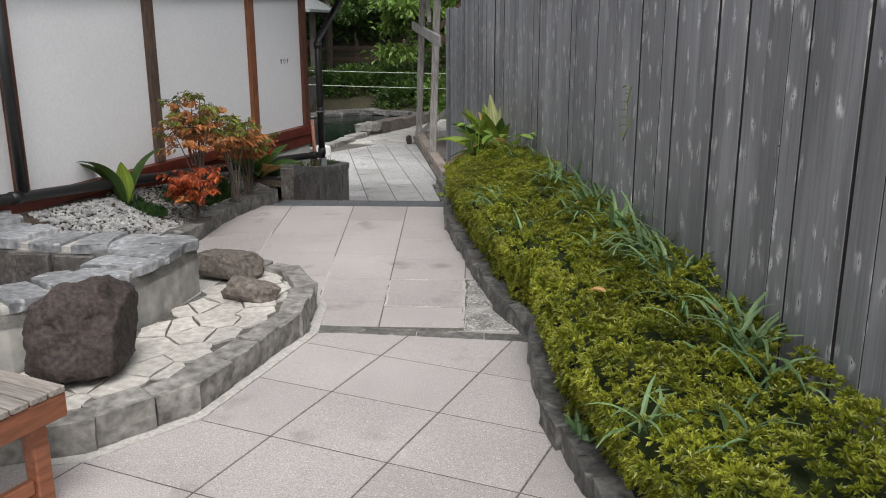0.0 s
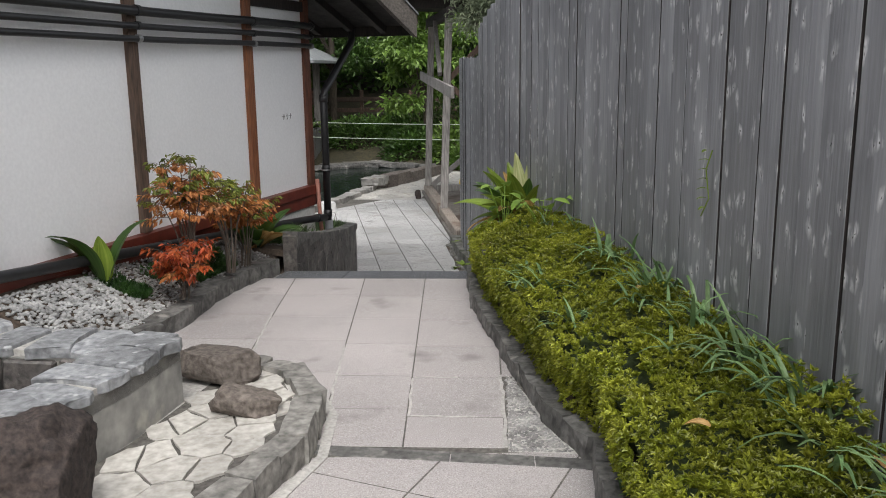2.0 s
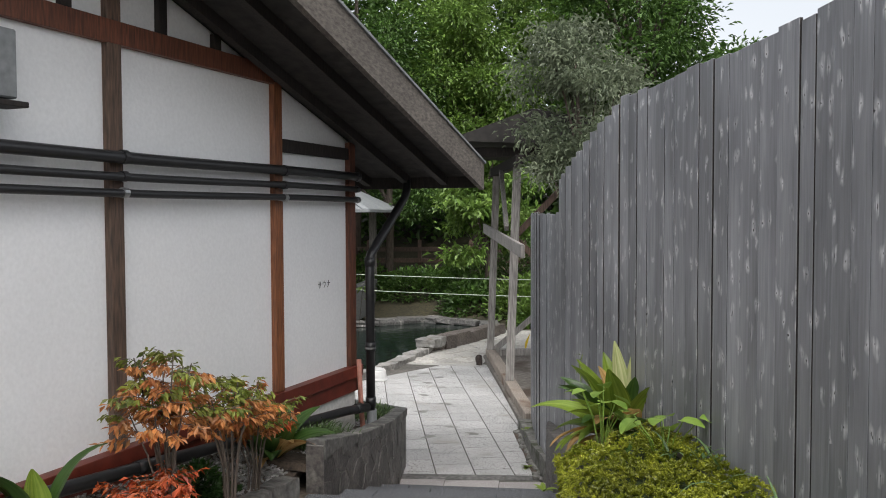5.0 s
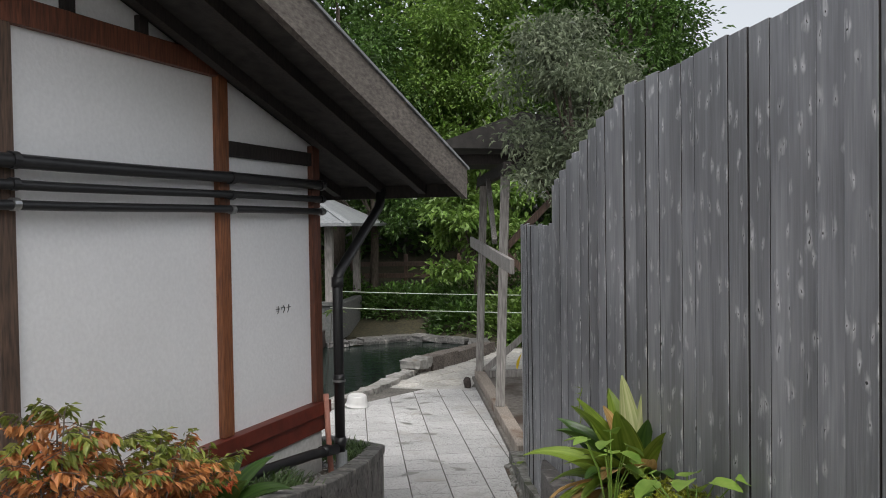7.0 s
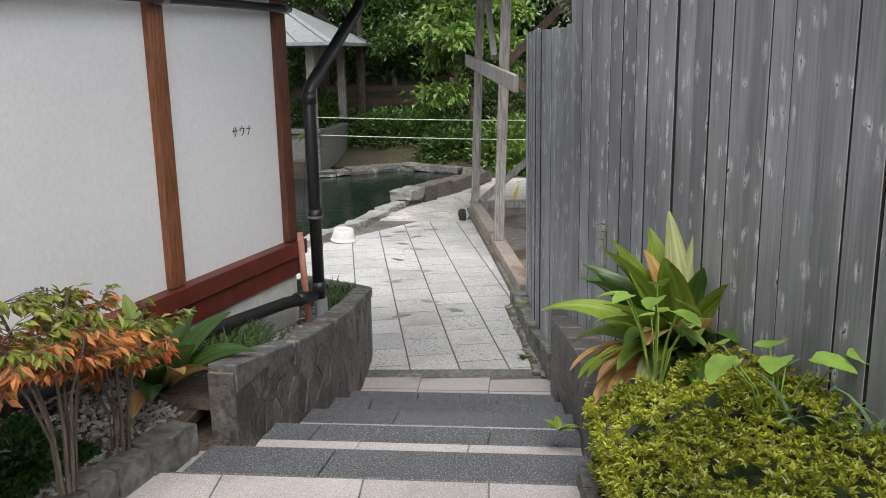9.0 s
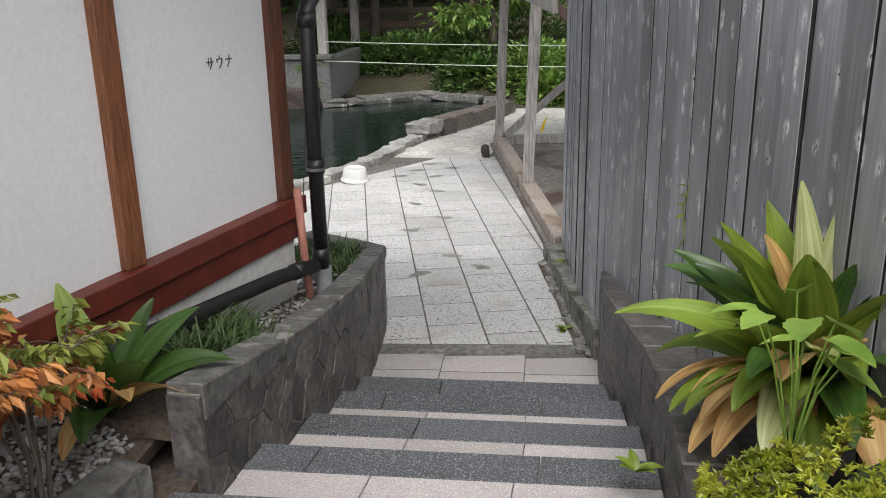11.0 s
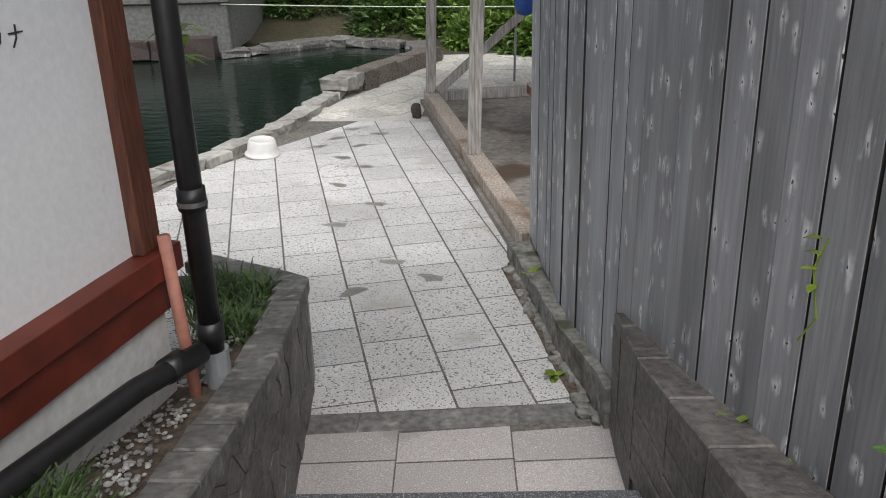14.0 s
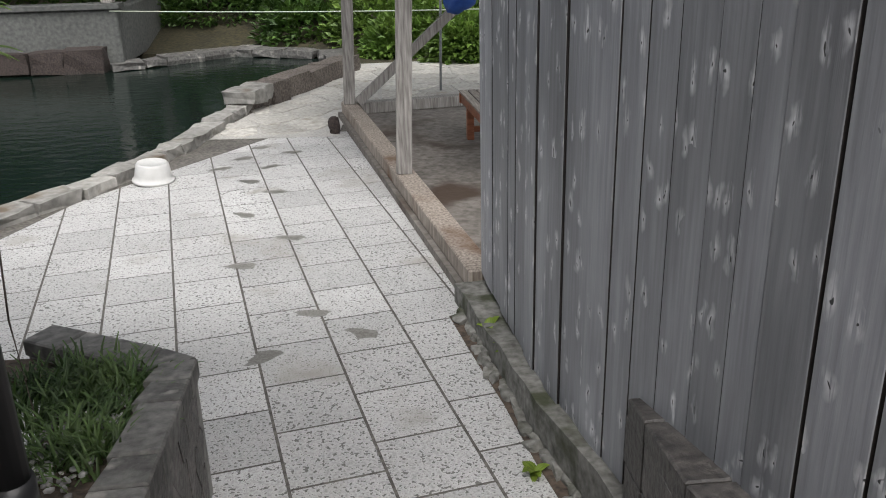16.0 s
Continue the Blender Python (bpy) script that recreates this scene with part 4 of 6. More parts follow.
def build_hedge():
    hedge = thing("azalea_hedge", "clipped yellow-green azalea hedge with small glossy leaves", "hedge")
    rng = np.random.RandomState(4)
    soil = prism([(line_x(RIGHT_KERB, y) + 0.05, y) for y in (2.0, 3.2, 3.7, 4.4, 4.7, 5.1, 6.2, 7.1, 7.85)] + [(fence_x(y), y) for y in (7.85, 6.5, 5.5, 4, 2)], -0.1, 0.05)
    tagged(part("hedge_soil", soil, SOIL), "dark soil under the hedge", "soil", kind="structure")
    # dark shell under the leaves: the hedge's inner shade put into its colour
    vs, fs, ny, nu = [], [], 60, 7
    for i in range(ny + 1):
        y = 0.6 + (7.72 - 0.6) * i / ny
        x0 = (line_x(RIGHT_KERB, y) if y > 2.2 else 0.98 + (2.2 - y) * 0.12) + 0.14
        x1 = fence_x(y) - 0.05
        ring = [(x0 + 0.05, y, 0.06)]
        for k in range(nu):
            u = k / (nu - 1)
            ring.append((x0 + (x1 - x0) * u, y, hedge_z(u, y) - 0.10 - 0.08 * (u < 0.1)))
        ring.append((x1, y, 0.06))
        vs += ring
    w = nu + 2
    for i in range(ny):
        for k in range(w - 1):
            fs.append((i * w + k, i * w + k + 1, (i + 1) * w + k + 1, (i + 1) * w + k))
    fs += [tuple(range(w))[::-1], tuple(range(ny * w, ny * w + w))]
    mesh_part("inner_growth", vs, fs, HEDGE_SHADE, hedge, "dark shell for the shade inside the hedge")
    c, d, s = [], [], []
    n = 0
    while n < 24000:
        y = 0.6 + 7.15 * rng.rand() ** 0.95
        x0 = (line_x(RIGHT_KERB, y) if y > 2.2 else 0.98 + (2.2 - y) * 0.12) + 0.07
        x1 = fence_x(y) - 0.02
        front = rng.rand() < 0.36
        if front:
            z = 0.09 + rng.rand() ** 0.8 * (hedge_z(0, y) - 0.09)
            k = (z - 0.09) / (hedge_z(0, y) - 0.09)
            p = np.array([x0 + 0.03 * math.cos(k * 3) + 0.035 * noise.noise(Vector((y * 6, z * 6, 1))) + rng.normal(0, 0.012), y, z])
            out = np.array([-1.0, -0.15, 0.55])
        else:
            u = rng.rand()
            p = np.array([x0 + (x1 - x0) * u, y, hedge_z(u, y) + rng.normal(0, 0.014)])
            out = np.array([0.0 if u > 0.12 else -0.6, -0.1, 1.0])
        if noise.noise(Vector((p[0] * 9, p[1] * 9, p[2] * 9 + 9))) < -0.30:
            n += 1
            continue
        out = out + rng.normal(0, 0.35, 3)
        out /= np.linalg.norm(out)
        a = np.cross(out, rng.normal(size=3))
        a /= np.linalg.norm(a)
        b = np.cross(out, a)
        big = rng.uniform(0.018, 0.031)
        for k in range(6):
            t = k * 1.047 + rng.uniform(-0.3, 0.3)
            c.append(p)
            d.append((a * math.cos(t) + b * math.sin(t)) * rng.uniform(0.7, 1.1) + out * rng.uniform(0.5, 1.3))
            s.append(big * rng.uniform(0.8, 1.15))
        n += 1
    tagged(leaf_mesh("hedge_leaves", c, d, s, LEAF_HEDGE, hedge, "small yellow-green azalea leaves", 0.40), kind="stuff")


build_hedge()


def grass_clump(name, label, at, n, long, wide, mat, seed, spread=0.05, droop=1.3, lean=0.6, category="grass"):
    r, bm = chance(seed), bmesh.new()
    for _ in range(n):
        a = r.uniform(0, 6.28)
        way = (math.cos(a) * lean * r.uniform(0.3, 1), math.sin(a) * lean * r.uniform(0.3, 1), 1)
        add_blade(bm, (r.gauss(0, spread), r.gauss(0, spread), 0), way, long * r.uniform(0.6, 1.1), wide, droop * r.uniform(0.6, 1.3), steps=5)
    ob = part(name, bm, mat, m=Matrix.Translation(at))
    return tagged(ob, label, category)


r = chance(21)
for i, (x, y) in enumerate(((1.20, 2.75), (1.28, 3.25), (1.22, 4.2), (1.18, 4.45), (1.12, 4.95), (1.0, 5.4), (1.02, 5.75), (0.92, 6.2), (0.85, 6.75), (0.52, 5.85), (0.62, 5.3), (0.95, 3.0), (0.50, 6.1), (1.22, 3.7), (0.8, 7.1), (1.05, 4.7), (1.27, 3.95), (1.33, 3.5), (1.24, 4.65), (1.15, 5.15), (1.1, 5.35), (1.05, 5.6), (0.98, 6.0), (1.32, 3.0), (0.72, 7.3))):
    u = (x - line_x(RIGHT_KERB, y)) / (fence_x(y) - line_x(RIGHT_KERB, y))
    tagged(grass_clump("grass_tuft", "tuft of arching green grass growing through the hedge", (x, y, hedge_z(u, y) - 0.05), r.randint(8, 14), r.uniform(0.18, 0.3), 0.013, LEAF_GRASS, 100 + i, 0.04, 1.6, 1.1), group="grass tufts in the hedge")
for i, (x, y) in enumerate(((1.32, 3.25), (1.27, 4.05), (1.22, 4.42), (1.16, 4.85), (1.08, 5.5), (0.97, 6.1))):
    u = (x - line_x(RIGHT_KERB, y)) / (fence_x(y) - line_x(RIGHT_KERB, y))
    tagged(grass_clump("grass_tuft", "wide tuft of arching grey-green grass beside the fence", (x, y, hedge_z(u, y) - 0.04), 22, 0.34, 0.016, LEAF_GRASS, 160 + i, 0.05, 1.7, 0.9), group="grass tufts in the hedge")
for i, (x, y) in enumerate(((0.77, 3.45), (0.76, 3.85), (0.95, 2.75), (0.74, 4.25))):
    tagged(grass_clump("kerb_fern", "small green fern leaves beside the stone kerb", (x + 0.06, y, 0.07), 16, 0.13, 0.02, LEAF_GRASS, 140 + i, 0.03, 0.9, 1.0, "fern"), group="ferns at the kerb")


# ---- broad-leaved plants ----
def lily(name, label, at, leaves, seed, mats, group=""):
    """A stemless plant of long broad leaves: way, length, width, droop and material of each."""
    plant = thing(name, label, "plant", group, at=Matrix.Translation(at))
    for way, long, wide, droop, mat in leaves:
        bm = bmesh.new()
        add_blade(bm, (way[0] * 0.04, way[1] * 0.04, 0), way, long * 0.92, wide * 1.12, droop, 0.16, 12, 0.85, 0.8, 0.75, 3)
        part("leaf", bm, mats[mat], plant, ("", "withered orange-brown leaf", "dark green leaf", "pale cream-striped leaf")[mat], smooth=True)
    return plant


LILY_MATS = (LEAF_LILY, LEAF_LILY_DRY, LEAF_BROAD_DARK, LEAF_PALE)
lily("aspidistra", "large aspidistra with broad yellow-green and withered leaves beside the fence", (0.54, 8.36, 0.31), [
    ((-0.6, -0.5, 0.9), 0.58, 0.13, 0.7, 0), ((-0.2, -0.4, 1), 0.60, 0.13, 0.45, 0), ((-0.45, 0.0, 1), 0.62, 0.12, 0.5, 0), ((0.3, -0.3, 1), 0.55, 0.12, 0.8, 2), ((-0.3, -0.7, 0.6), 0.46, 0.13, 1.0, 0), ((0.15, 0.05, 1), 0.80, 0.13, 0.1, 3), ((-0.1, 0.1, 1), 0.66, 0.12, 0.2, 3), ((0.5, -0.1, 0.9), 0.70, 0.13, 0.5, 0), ((-0.5, -0.2, 0.8), 0.62, 0.12, 0.9, 2),
    ((-0.8, 0.1, 0.7), 0.66, 0.12, 1.1, 0), ((-0.3, -0.6, 0.8), 0.55, 0.13, 1.3, 1), ((0.2, -0.7, 0.9), 0.50, 0.13, 1.2, 2), ((-0.9, -0.5, 0.7), 0.50, 0.10, 1.6, 0),
    ((-0.6, 0.3, 0.9), 0.6, 0.11, 0.8, 2), ((0.55, 0.2, 0.9), 0.6, 0.12, 0.6, 2), ((-0.2, 0.3, 1), 0.6, 0.12, 0.35, 0), ((0.4, -0.5, 1), 0.62, 0.12, 0.5, 0),
    ((-0.8, -0.6, 0.7), 0.50, 0.10, 1.6, 1), ((-0.5, -0.9, 0.65), 0.45, 0.11, 1.7, 1), ((-0.95, -0.2, 0.6), 0.52, 0.10, 1.6, 1), ((-0.9, 0.3, 0.55), 0.5, 0.11, 1.3, 0), ((-0.1, -0.5, 0.9), 0.44, 0.13, 1.6, 3), ((-0.1, -0.9, 0.35), 0.42, 0.09, 1.6, 1), ((-0.75, -0.35, 0.6), 0.48, 0.10, 1.7, 1)] + [
    ((0.75 * math.cos(a) * f, 0.75 * math.sin(a) * f, 1), 0.42 + 0.2 * ((k * 7) % 5) / 4, 0.12, 0.4 + 0.7 * f, (0, 2, 0, 2, 0, 1)[k % 6]) for k, (a, f) in enumerate(((2.2, 0.5), (2.8, 0.8), (3.3, 0.6), (3.8, 0.9), (4.3, 0.5), (4.8, 0.8), (5.2, 0.6), (2.5, 1.1), (3.5, 1.1), (4.1, 1.2), (5.6, 0.8), (3.0, 0.35), (4.6, 1.15), (5.0, 0.3)))] + [
    ((math.cos(a), math.sin(a), lift), 0.5, 0.12, 1.5, mat) for a, lift, mat in ((3.5, 0.55, 0), (3.9, 0.4, 1), (4.2, 0.6, 3), (4.5, 0.35, 0), (4.8, 0.5, 1), (5.1, 0.45, 0), (4.0, 0.9, 0), (4.65, 0.8, 2), (3.7, 0.3, 1), (5.4, 0.6, 0))], 1, LILY_MATS)
lily("aspidistra", "aspidistra with dark green and yellowing leaves in the planter", (-1.70, 8.32, 0.12), [
    ((0.3, -0.6, 0.9), 0.46, 0.10, 1.0, 2), ((0.7, 0.2, 0.8), 0.50, 0.10, 1.3, 2), ((-0.4, -0.4, 0.9), 0.42, 0.10, 0.9, 2), ((0.2, 0.5, 1), 0.44, 0.09, 0.6, 2),
    ((0.45, -0.5, 0.9), 0.44, 0.10, 1.2, 1), ((0.1, -0.2, 1), 0.42, 0.10, 0.4, 2), ((-0.6, 0.2, 0.8), 0.40, 0.09, 1.0, 2), ((0.1, -0.8, 0.6), 0.36, 0.08, 1.4, 1), ((0.5, 0.3, 1), 0.5, 0.1, 0.9, 2), ((-0.1, -0.6, 1), 0.46, 0.11, 0.7, 2), ((0.5, -0.4, 1), 0.5, 0.12, 0.9, 2), ((0.8, -0.2, 0.9), 0.46, 0.11, 1.5, 1), ((0.3, -0.8, 0.8), 0.45, 0.12, 1.2, 2), ((-0.3, 0.2, 1), 0.5, 0.11, 0.5, 0)], 2, LILY_MATS)
lily("aspidistra", "small aspidistra with drooping leaves beside the white pebbles", (-2.18, 6.6, 0.27), [
    ((-0.5, -0.25, 1.3), 0.62, 0.12, 2.0, 2), ((-0.3, -0.4, 1.4), 0.56, 0.12, 1.7, 2), ((0.4, 0.1, 1.5), 0.56, 0.09, 1.7, 2), ((0.05, -0.2, 1), 0.36, 0.11, 0.2, 0)], 3, LILY_MATS)


def round_leaf_plant(at, seed, n=9, spread=0.2, high=0.16):
    """Thin stems, each with one toothed heart-shaped leaf."""
    plant = thing("heart_leaf_plant", "low plant with round pale green leaves above the hedge", "plant", at=Matrix.Translation(at))
    r = chance(seed)
    for i in range(n):
        a = 6.2832 * i / n + r.uniform(-0.5, 0.5)
        reach = r.uniform(0.25, 1.0) * spread
        p = Vector((math.cos(a) * reach, math.sin(a) * reach, r.uniform(0.3, 1.0) * high))
        stem = part("stem", tube([(0, 0, -0.22), (p.x * 0.5, p.y * 0.5, p.z * 0.55 - 0.05), p], 0.003, 5), LEAF_HEART, plant)
        size, tilt = r.uniform(0.034, 0.056), r.uniform(-0.55, 0.1)
        m = Matrix.Translation(p) @ Matrix.Rotation(a + r.uniform(-0.5, 0.5), 4, "Z") @ Matrix.Rotation(-tilt, 4, "Y") @ Matrix.Rotation(r.uniform(-0.3, 0.3), 4, "X")
        bm, mid, k = bmesh.new(), [], 9
        edges = ([], [])
        for q in range(k + 1):
            t = q / k
            w = size * 0.92 * math.sin(math.pi * t ** 0.62) ** 0.75 if 0 < q < k else 0.0
            x = size * (2.1 * t - 0.25 * (1 - t) ** 3)
            mid.append(bm.verts.new(m @ Vector((x, 0, -size * 0.35 * t * t))))
            for side in (0, 1):
                tooth = 1 + 0.05 * (-1) ** q
                edges[side].append(bm.verts.new(m @ Vector((x - (0.3 * size * (1 - t) if q < 3 else 0), (1 - 2 * side) * w * tooth, 0.22 * w - size * 0.35 * t * t))) if w else mid[-1])
        for side in (0, 1):
            for q in range(k):
                f = [mid[q], mid[q + 1], edges[side][q + 1], edges[side][q]]
                f = [v for c, v in enumerate(f) if v not in f[:c]]
                if len(f) > 2:
                    bm.faces.new(f)
        bmesh.ops.recalc_face_normals(bm, faces=bm.faces)
        part("leaf", bm, LEAF_HEART, stem, smooth=True)


round_leaf_plant((0.64, 7.38, 0.58), 1, 8, 0.20, 0.15)
round_leaf_plant((0.37, 7.93, 0.50), 2, 10, 0.13, 0.22)


# ---- left bed ----
stone_row("bed_kerb", "curved kerb of grey stones around the planted bed", LEFT_KERB, -0.13, 0.13, SLATE, 12)


def bed_z(x, y):
    """The bed rises from its kerb to the pipe at the foot of the wall."""
    x0, x1 = wall_x(y), line_x(LEFT_KERB, max(5.76, y)) - 0.1
    back = 0.085 + 0.083 * (9.88 - y) / 0.968
    f = min(1, max(0, (x - x0) / (x1 - x0)))
    return back + (0.085 - back) * f


def build_left_bed():
    soil, rows = bmesh.new(), []
    for i in range(25):
        y = 5.35 + (8.62 - 5.35) * i / 24
        x0, x1 = wall_x(y) - 0.02, line_x(LEFT_KERB, max(5.76, y)) - 0.07
        rows.append([soil.verts.new((x0 + (x1 - x0) * k / 6, y, bed_z(x0 + (x1 - x0) * k / 6, y) + 0.012 * noise.noise(Vector((k, y * 4, 2))))) for k in range(7)])
    for a, b in zip(rows, rows[1:]):
        for k in range(6):
            soil.faces.new((a[k], a[k + 1], b[k + 1], b[k]))
    bmesh.ops.recalc_face_normals(soil, faces=soil.faces)
    bmesh.ops.solidify(soil, geom=soil.faces[:], thickness=0.06)
    tagged(part("bed_soil", soil, SOIL), "dark gravelly soil of the planted bed", "soil", kind="structure")
    rng = np.random.RandomState(9)

    def strewn(n, y0, y1, f0, f1, z):
        out = []
        for _ in range(n):
            y = rng.uniform(y0, y1)
            x0, x1 = wall_x(y) + 0.05, line_x(LEFT_KERB, y) - 0.12
            f = rng.uniform(f0, f1)
            x = x0 + (x1 - x0) * f
            out.append((x, y, bed_z(x, y) + z))
        return out
    tagged(stone_mesh("white_pebbles", strewn(1500, 5.8, 6.62, 0.1, 1, 0.006), rng.uniform(0.009, 0.021, 1500), WHITE_PEBBLE, seed=3), "white pebbles strewn at the front of the bed", "pebbles")
    tagged(stone_mesh("bed_gravel", strewn(3000, 6.6, 8.5, 0, 1, 0.006), rng.uniform(0.007, 0.017, 3000), GRAVEL, seed=4), "mixed grey gravel strewn over the soil", "gravel")
    c, d, s = [], [], []
    for _ in range(9000):
        y = rng.uniform(6.55, 7.75)
        x = line_x(LEFT_KERB, y) - 0.16 - abs(rng.normal(0, 0.11)) - 0.35 * max(0, 6.95 - y)
        if noise.noise(Vector((x * 3, y * 3, 5))) < -0.12:
            continue
        c.append((x, y, bed_z(x, y)))
        d.append(rng.normal(0, 0.5, 3) * (1, 1, 0.2) + np.array([0, 0, 1]))
        s.append(rng.uniform(0.03, 0.06))
    tagged(leaf_mesh("ground_cover", c, d, s, LEAF_DARK, wide=0.14), "low dark green ground cover along the kerb", "ground cover", kind="stuff")


build_left_bed()


def nandina(at, tall, n, seed, mats, spread=0.25, bare=0.6):
    """Bare upright canes under an airy canopy of drooping pointed leaflets in threes."""
    plant = thing("nandina_shrub", "nandina shrub with red, orange and green leaves against the wall", "shrub", "nandina shrubs", at=Matrix.Translation(at))
    r = chance(seed)
    groups = {k: ([], [], []) for k in range(len(mats))}
    for i in range(n):
        a = 6.2832 * i / n + r.uniform(-0.4, 0.4)
        h = tall * r.uniform(0.72, 1.0)
        far = spread * r.uniform(0.25, 1)
        tip = Vector((math.cos(a) * far, math.sin(a) * far, h))
        mid = Vector((tip.x * 0.45, tip.y * 0.45, h * bare))
        cane = part("cane", tube([(math.cos(a) * 0.03, math.sin(a) * 0.03, -0.03), mid * 0.5 + Vector((0.01, 0, 0)), mid, tip], 0.005, 6, [0.007, 0.006, 0.005, 0.003]), BARK, plant)
        for k in range(8):
            t = r.uniform(0.25, 1.0)
            p0 = mid.lerp(tip, t)
            b = r.uniform(0, 6.28)
            out = 0.16 * r.uniform(0.6, 1.25)
            end = p0 + Vector((math.cos(b) * out, math.sin(b) * out, r.uniform(-0.01, 0.06)))
            part("twig", tube([p0, (p0 + end) / 2 + Vector((0, 0, 0.015)), end], 0.0015, 4), BARK, cane)
            k2 = min(len(mats) - 1, int((1 - (t * 0.7 + r.random() * 0.3)) * len(mats)))
            for q in range(7):
                node = p0.lerp(end, 0.3 + 0.7 * q / 6)
                for c in (-0.9, 0, 0.9):
                    w = b + c + r.gauss(0, 0.3)
                    groups[k2][0].append(tuple(node + Vector((r.gauss(0, 0.008), r.gauss(0, 0.008), r.gauss(0, 0.008)))))
                    groups[k2][1].append((math.cos(w), math.sin(w), r.gauss(-0.55, 0.35)))
                    groups[k2][2].append(r.uniform(0.034, 0.064))
    for k, (c, d, s) in groups.items():
        if c:
            leaf_mesh("leaves", c, d, s, mats[k], plant, "", 0.40, seed + k, 0.06)


nandina((-1.74, 6.92, 0.2), 0.84, 10, 31, (LEAF_OLIVE, LEAF_ORANGE, LEAF_ORANGE, LEAF_RED), 0.26)
nandina((-1.62, 7.42, 0.18), 0.66, 9, 32, (LEAF_OLIVE, LEAF_ORANGE, LEAF_ORANGE), 0.34, 0.62)
nandina((-1.62, 7.8, 0.14), 0.52, 7, 33, (LEAF_OLIVE, LEAF_ORANGE, LEAF_RED), 0.18, 0.55)
nandina((-1.72, 6.72, 0.17), 0.34, 7, 34, (LEAF_RED, LEAF_RED, LEAF_ORANGE), 0.13, 0.3)


def leafy_mound(name, label, at, size, n, leaf, mat, seed, wide=0.35, category="shrub"):
    rng = np.random.RandomState(seed)
    d = rng.normal(size=(n, 3))
    d /= np.linalg.norm(d, axis=1, keepdims=True)
    d[:, 2] = np.abs(d[:, 2])
    c = d * np.array(size) * rng.uniform(0.55, 1.0, (n, 1)) + np.array(at)
    ob = leaf_mesh(name, c.tolist(), (d + rng.normal(0, 0.4, (n, 3))).tolist(), rng.uniform(0.7, 1.2, n) * leaf, mat, wide=wide, seed=seed)
    return tagged(ob, label, category)


leafy_mound("low_shrub", "small dark green shrub under the nandina", (-1.84, 7.55, 0.14), (0.13, 0.13, 0.2), 700, 0.045, LEAF_DARK, 41)
for i, (x, y, z, w) in enumerate(((-1.50, 8.88, 0.0, 0.16), (-1.56, 9.0, 0.0, 0.16), (-1.58, 8.72, 0.03, 0.15), (-1.55, 10.75, -0.25, 0.2), (-1.48, 10.5, -0.22, 0.15), (-1.68, 10.95, -0.26, 0.18), (-1.5, 10.95, -0.26, 0.16))):
    tagged(grass_clump("grass_clump", "dense clump of fine dark green grass in the planter", (x, y, z + 0.05), 300, 0.14 if i > 2 else 0.19, 0.006, LEAF_TURF, 60 + i, w * 0.45, 1.2, 0.7), group="grass clumps in the planter")
rng = np.random.RandomState(15)
pl = [(rng.uniform(-1.62, -1.42), y, 0.115 - 0.125 * (y - 8.6)) for y in rng.uniform(8.5, 11.0, 900)]
tagged(stone_mesh("planter_gravel", pl, rng.uniform(0.006, 0.013, 900), GRAVEL, seed=5), "grey gravel over the planter soil", "gravel")


# ---- stone basin and boulders ----
stone_row("basin_kerb", "low kerb of dark squared stones around the flagstone bed", ROCK_EDGE, -0.13, 0.15, KERB_PALE, 13, (0.16, 0.26))


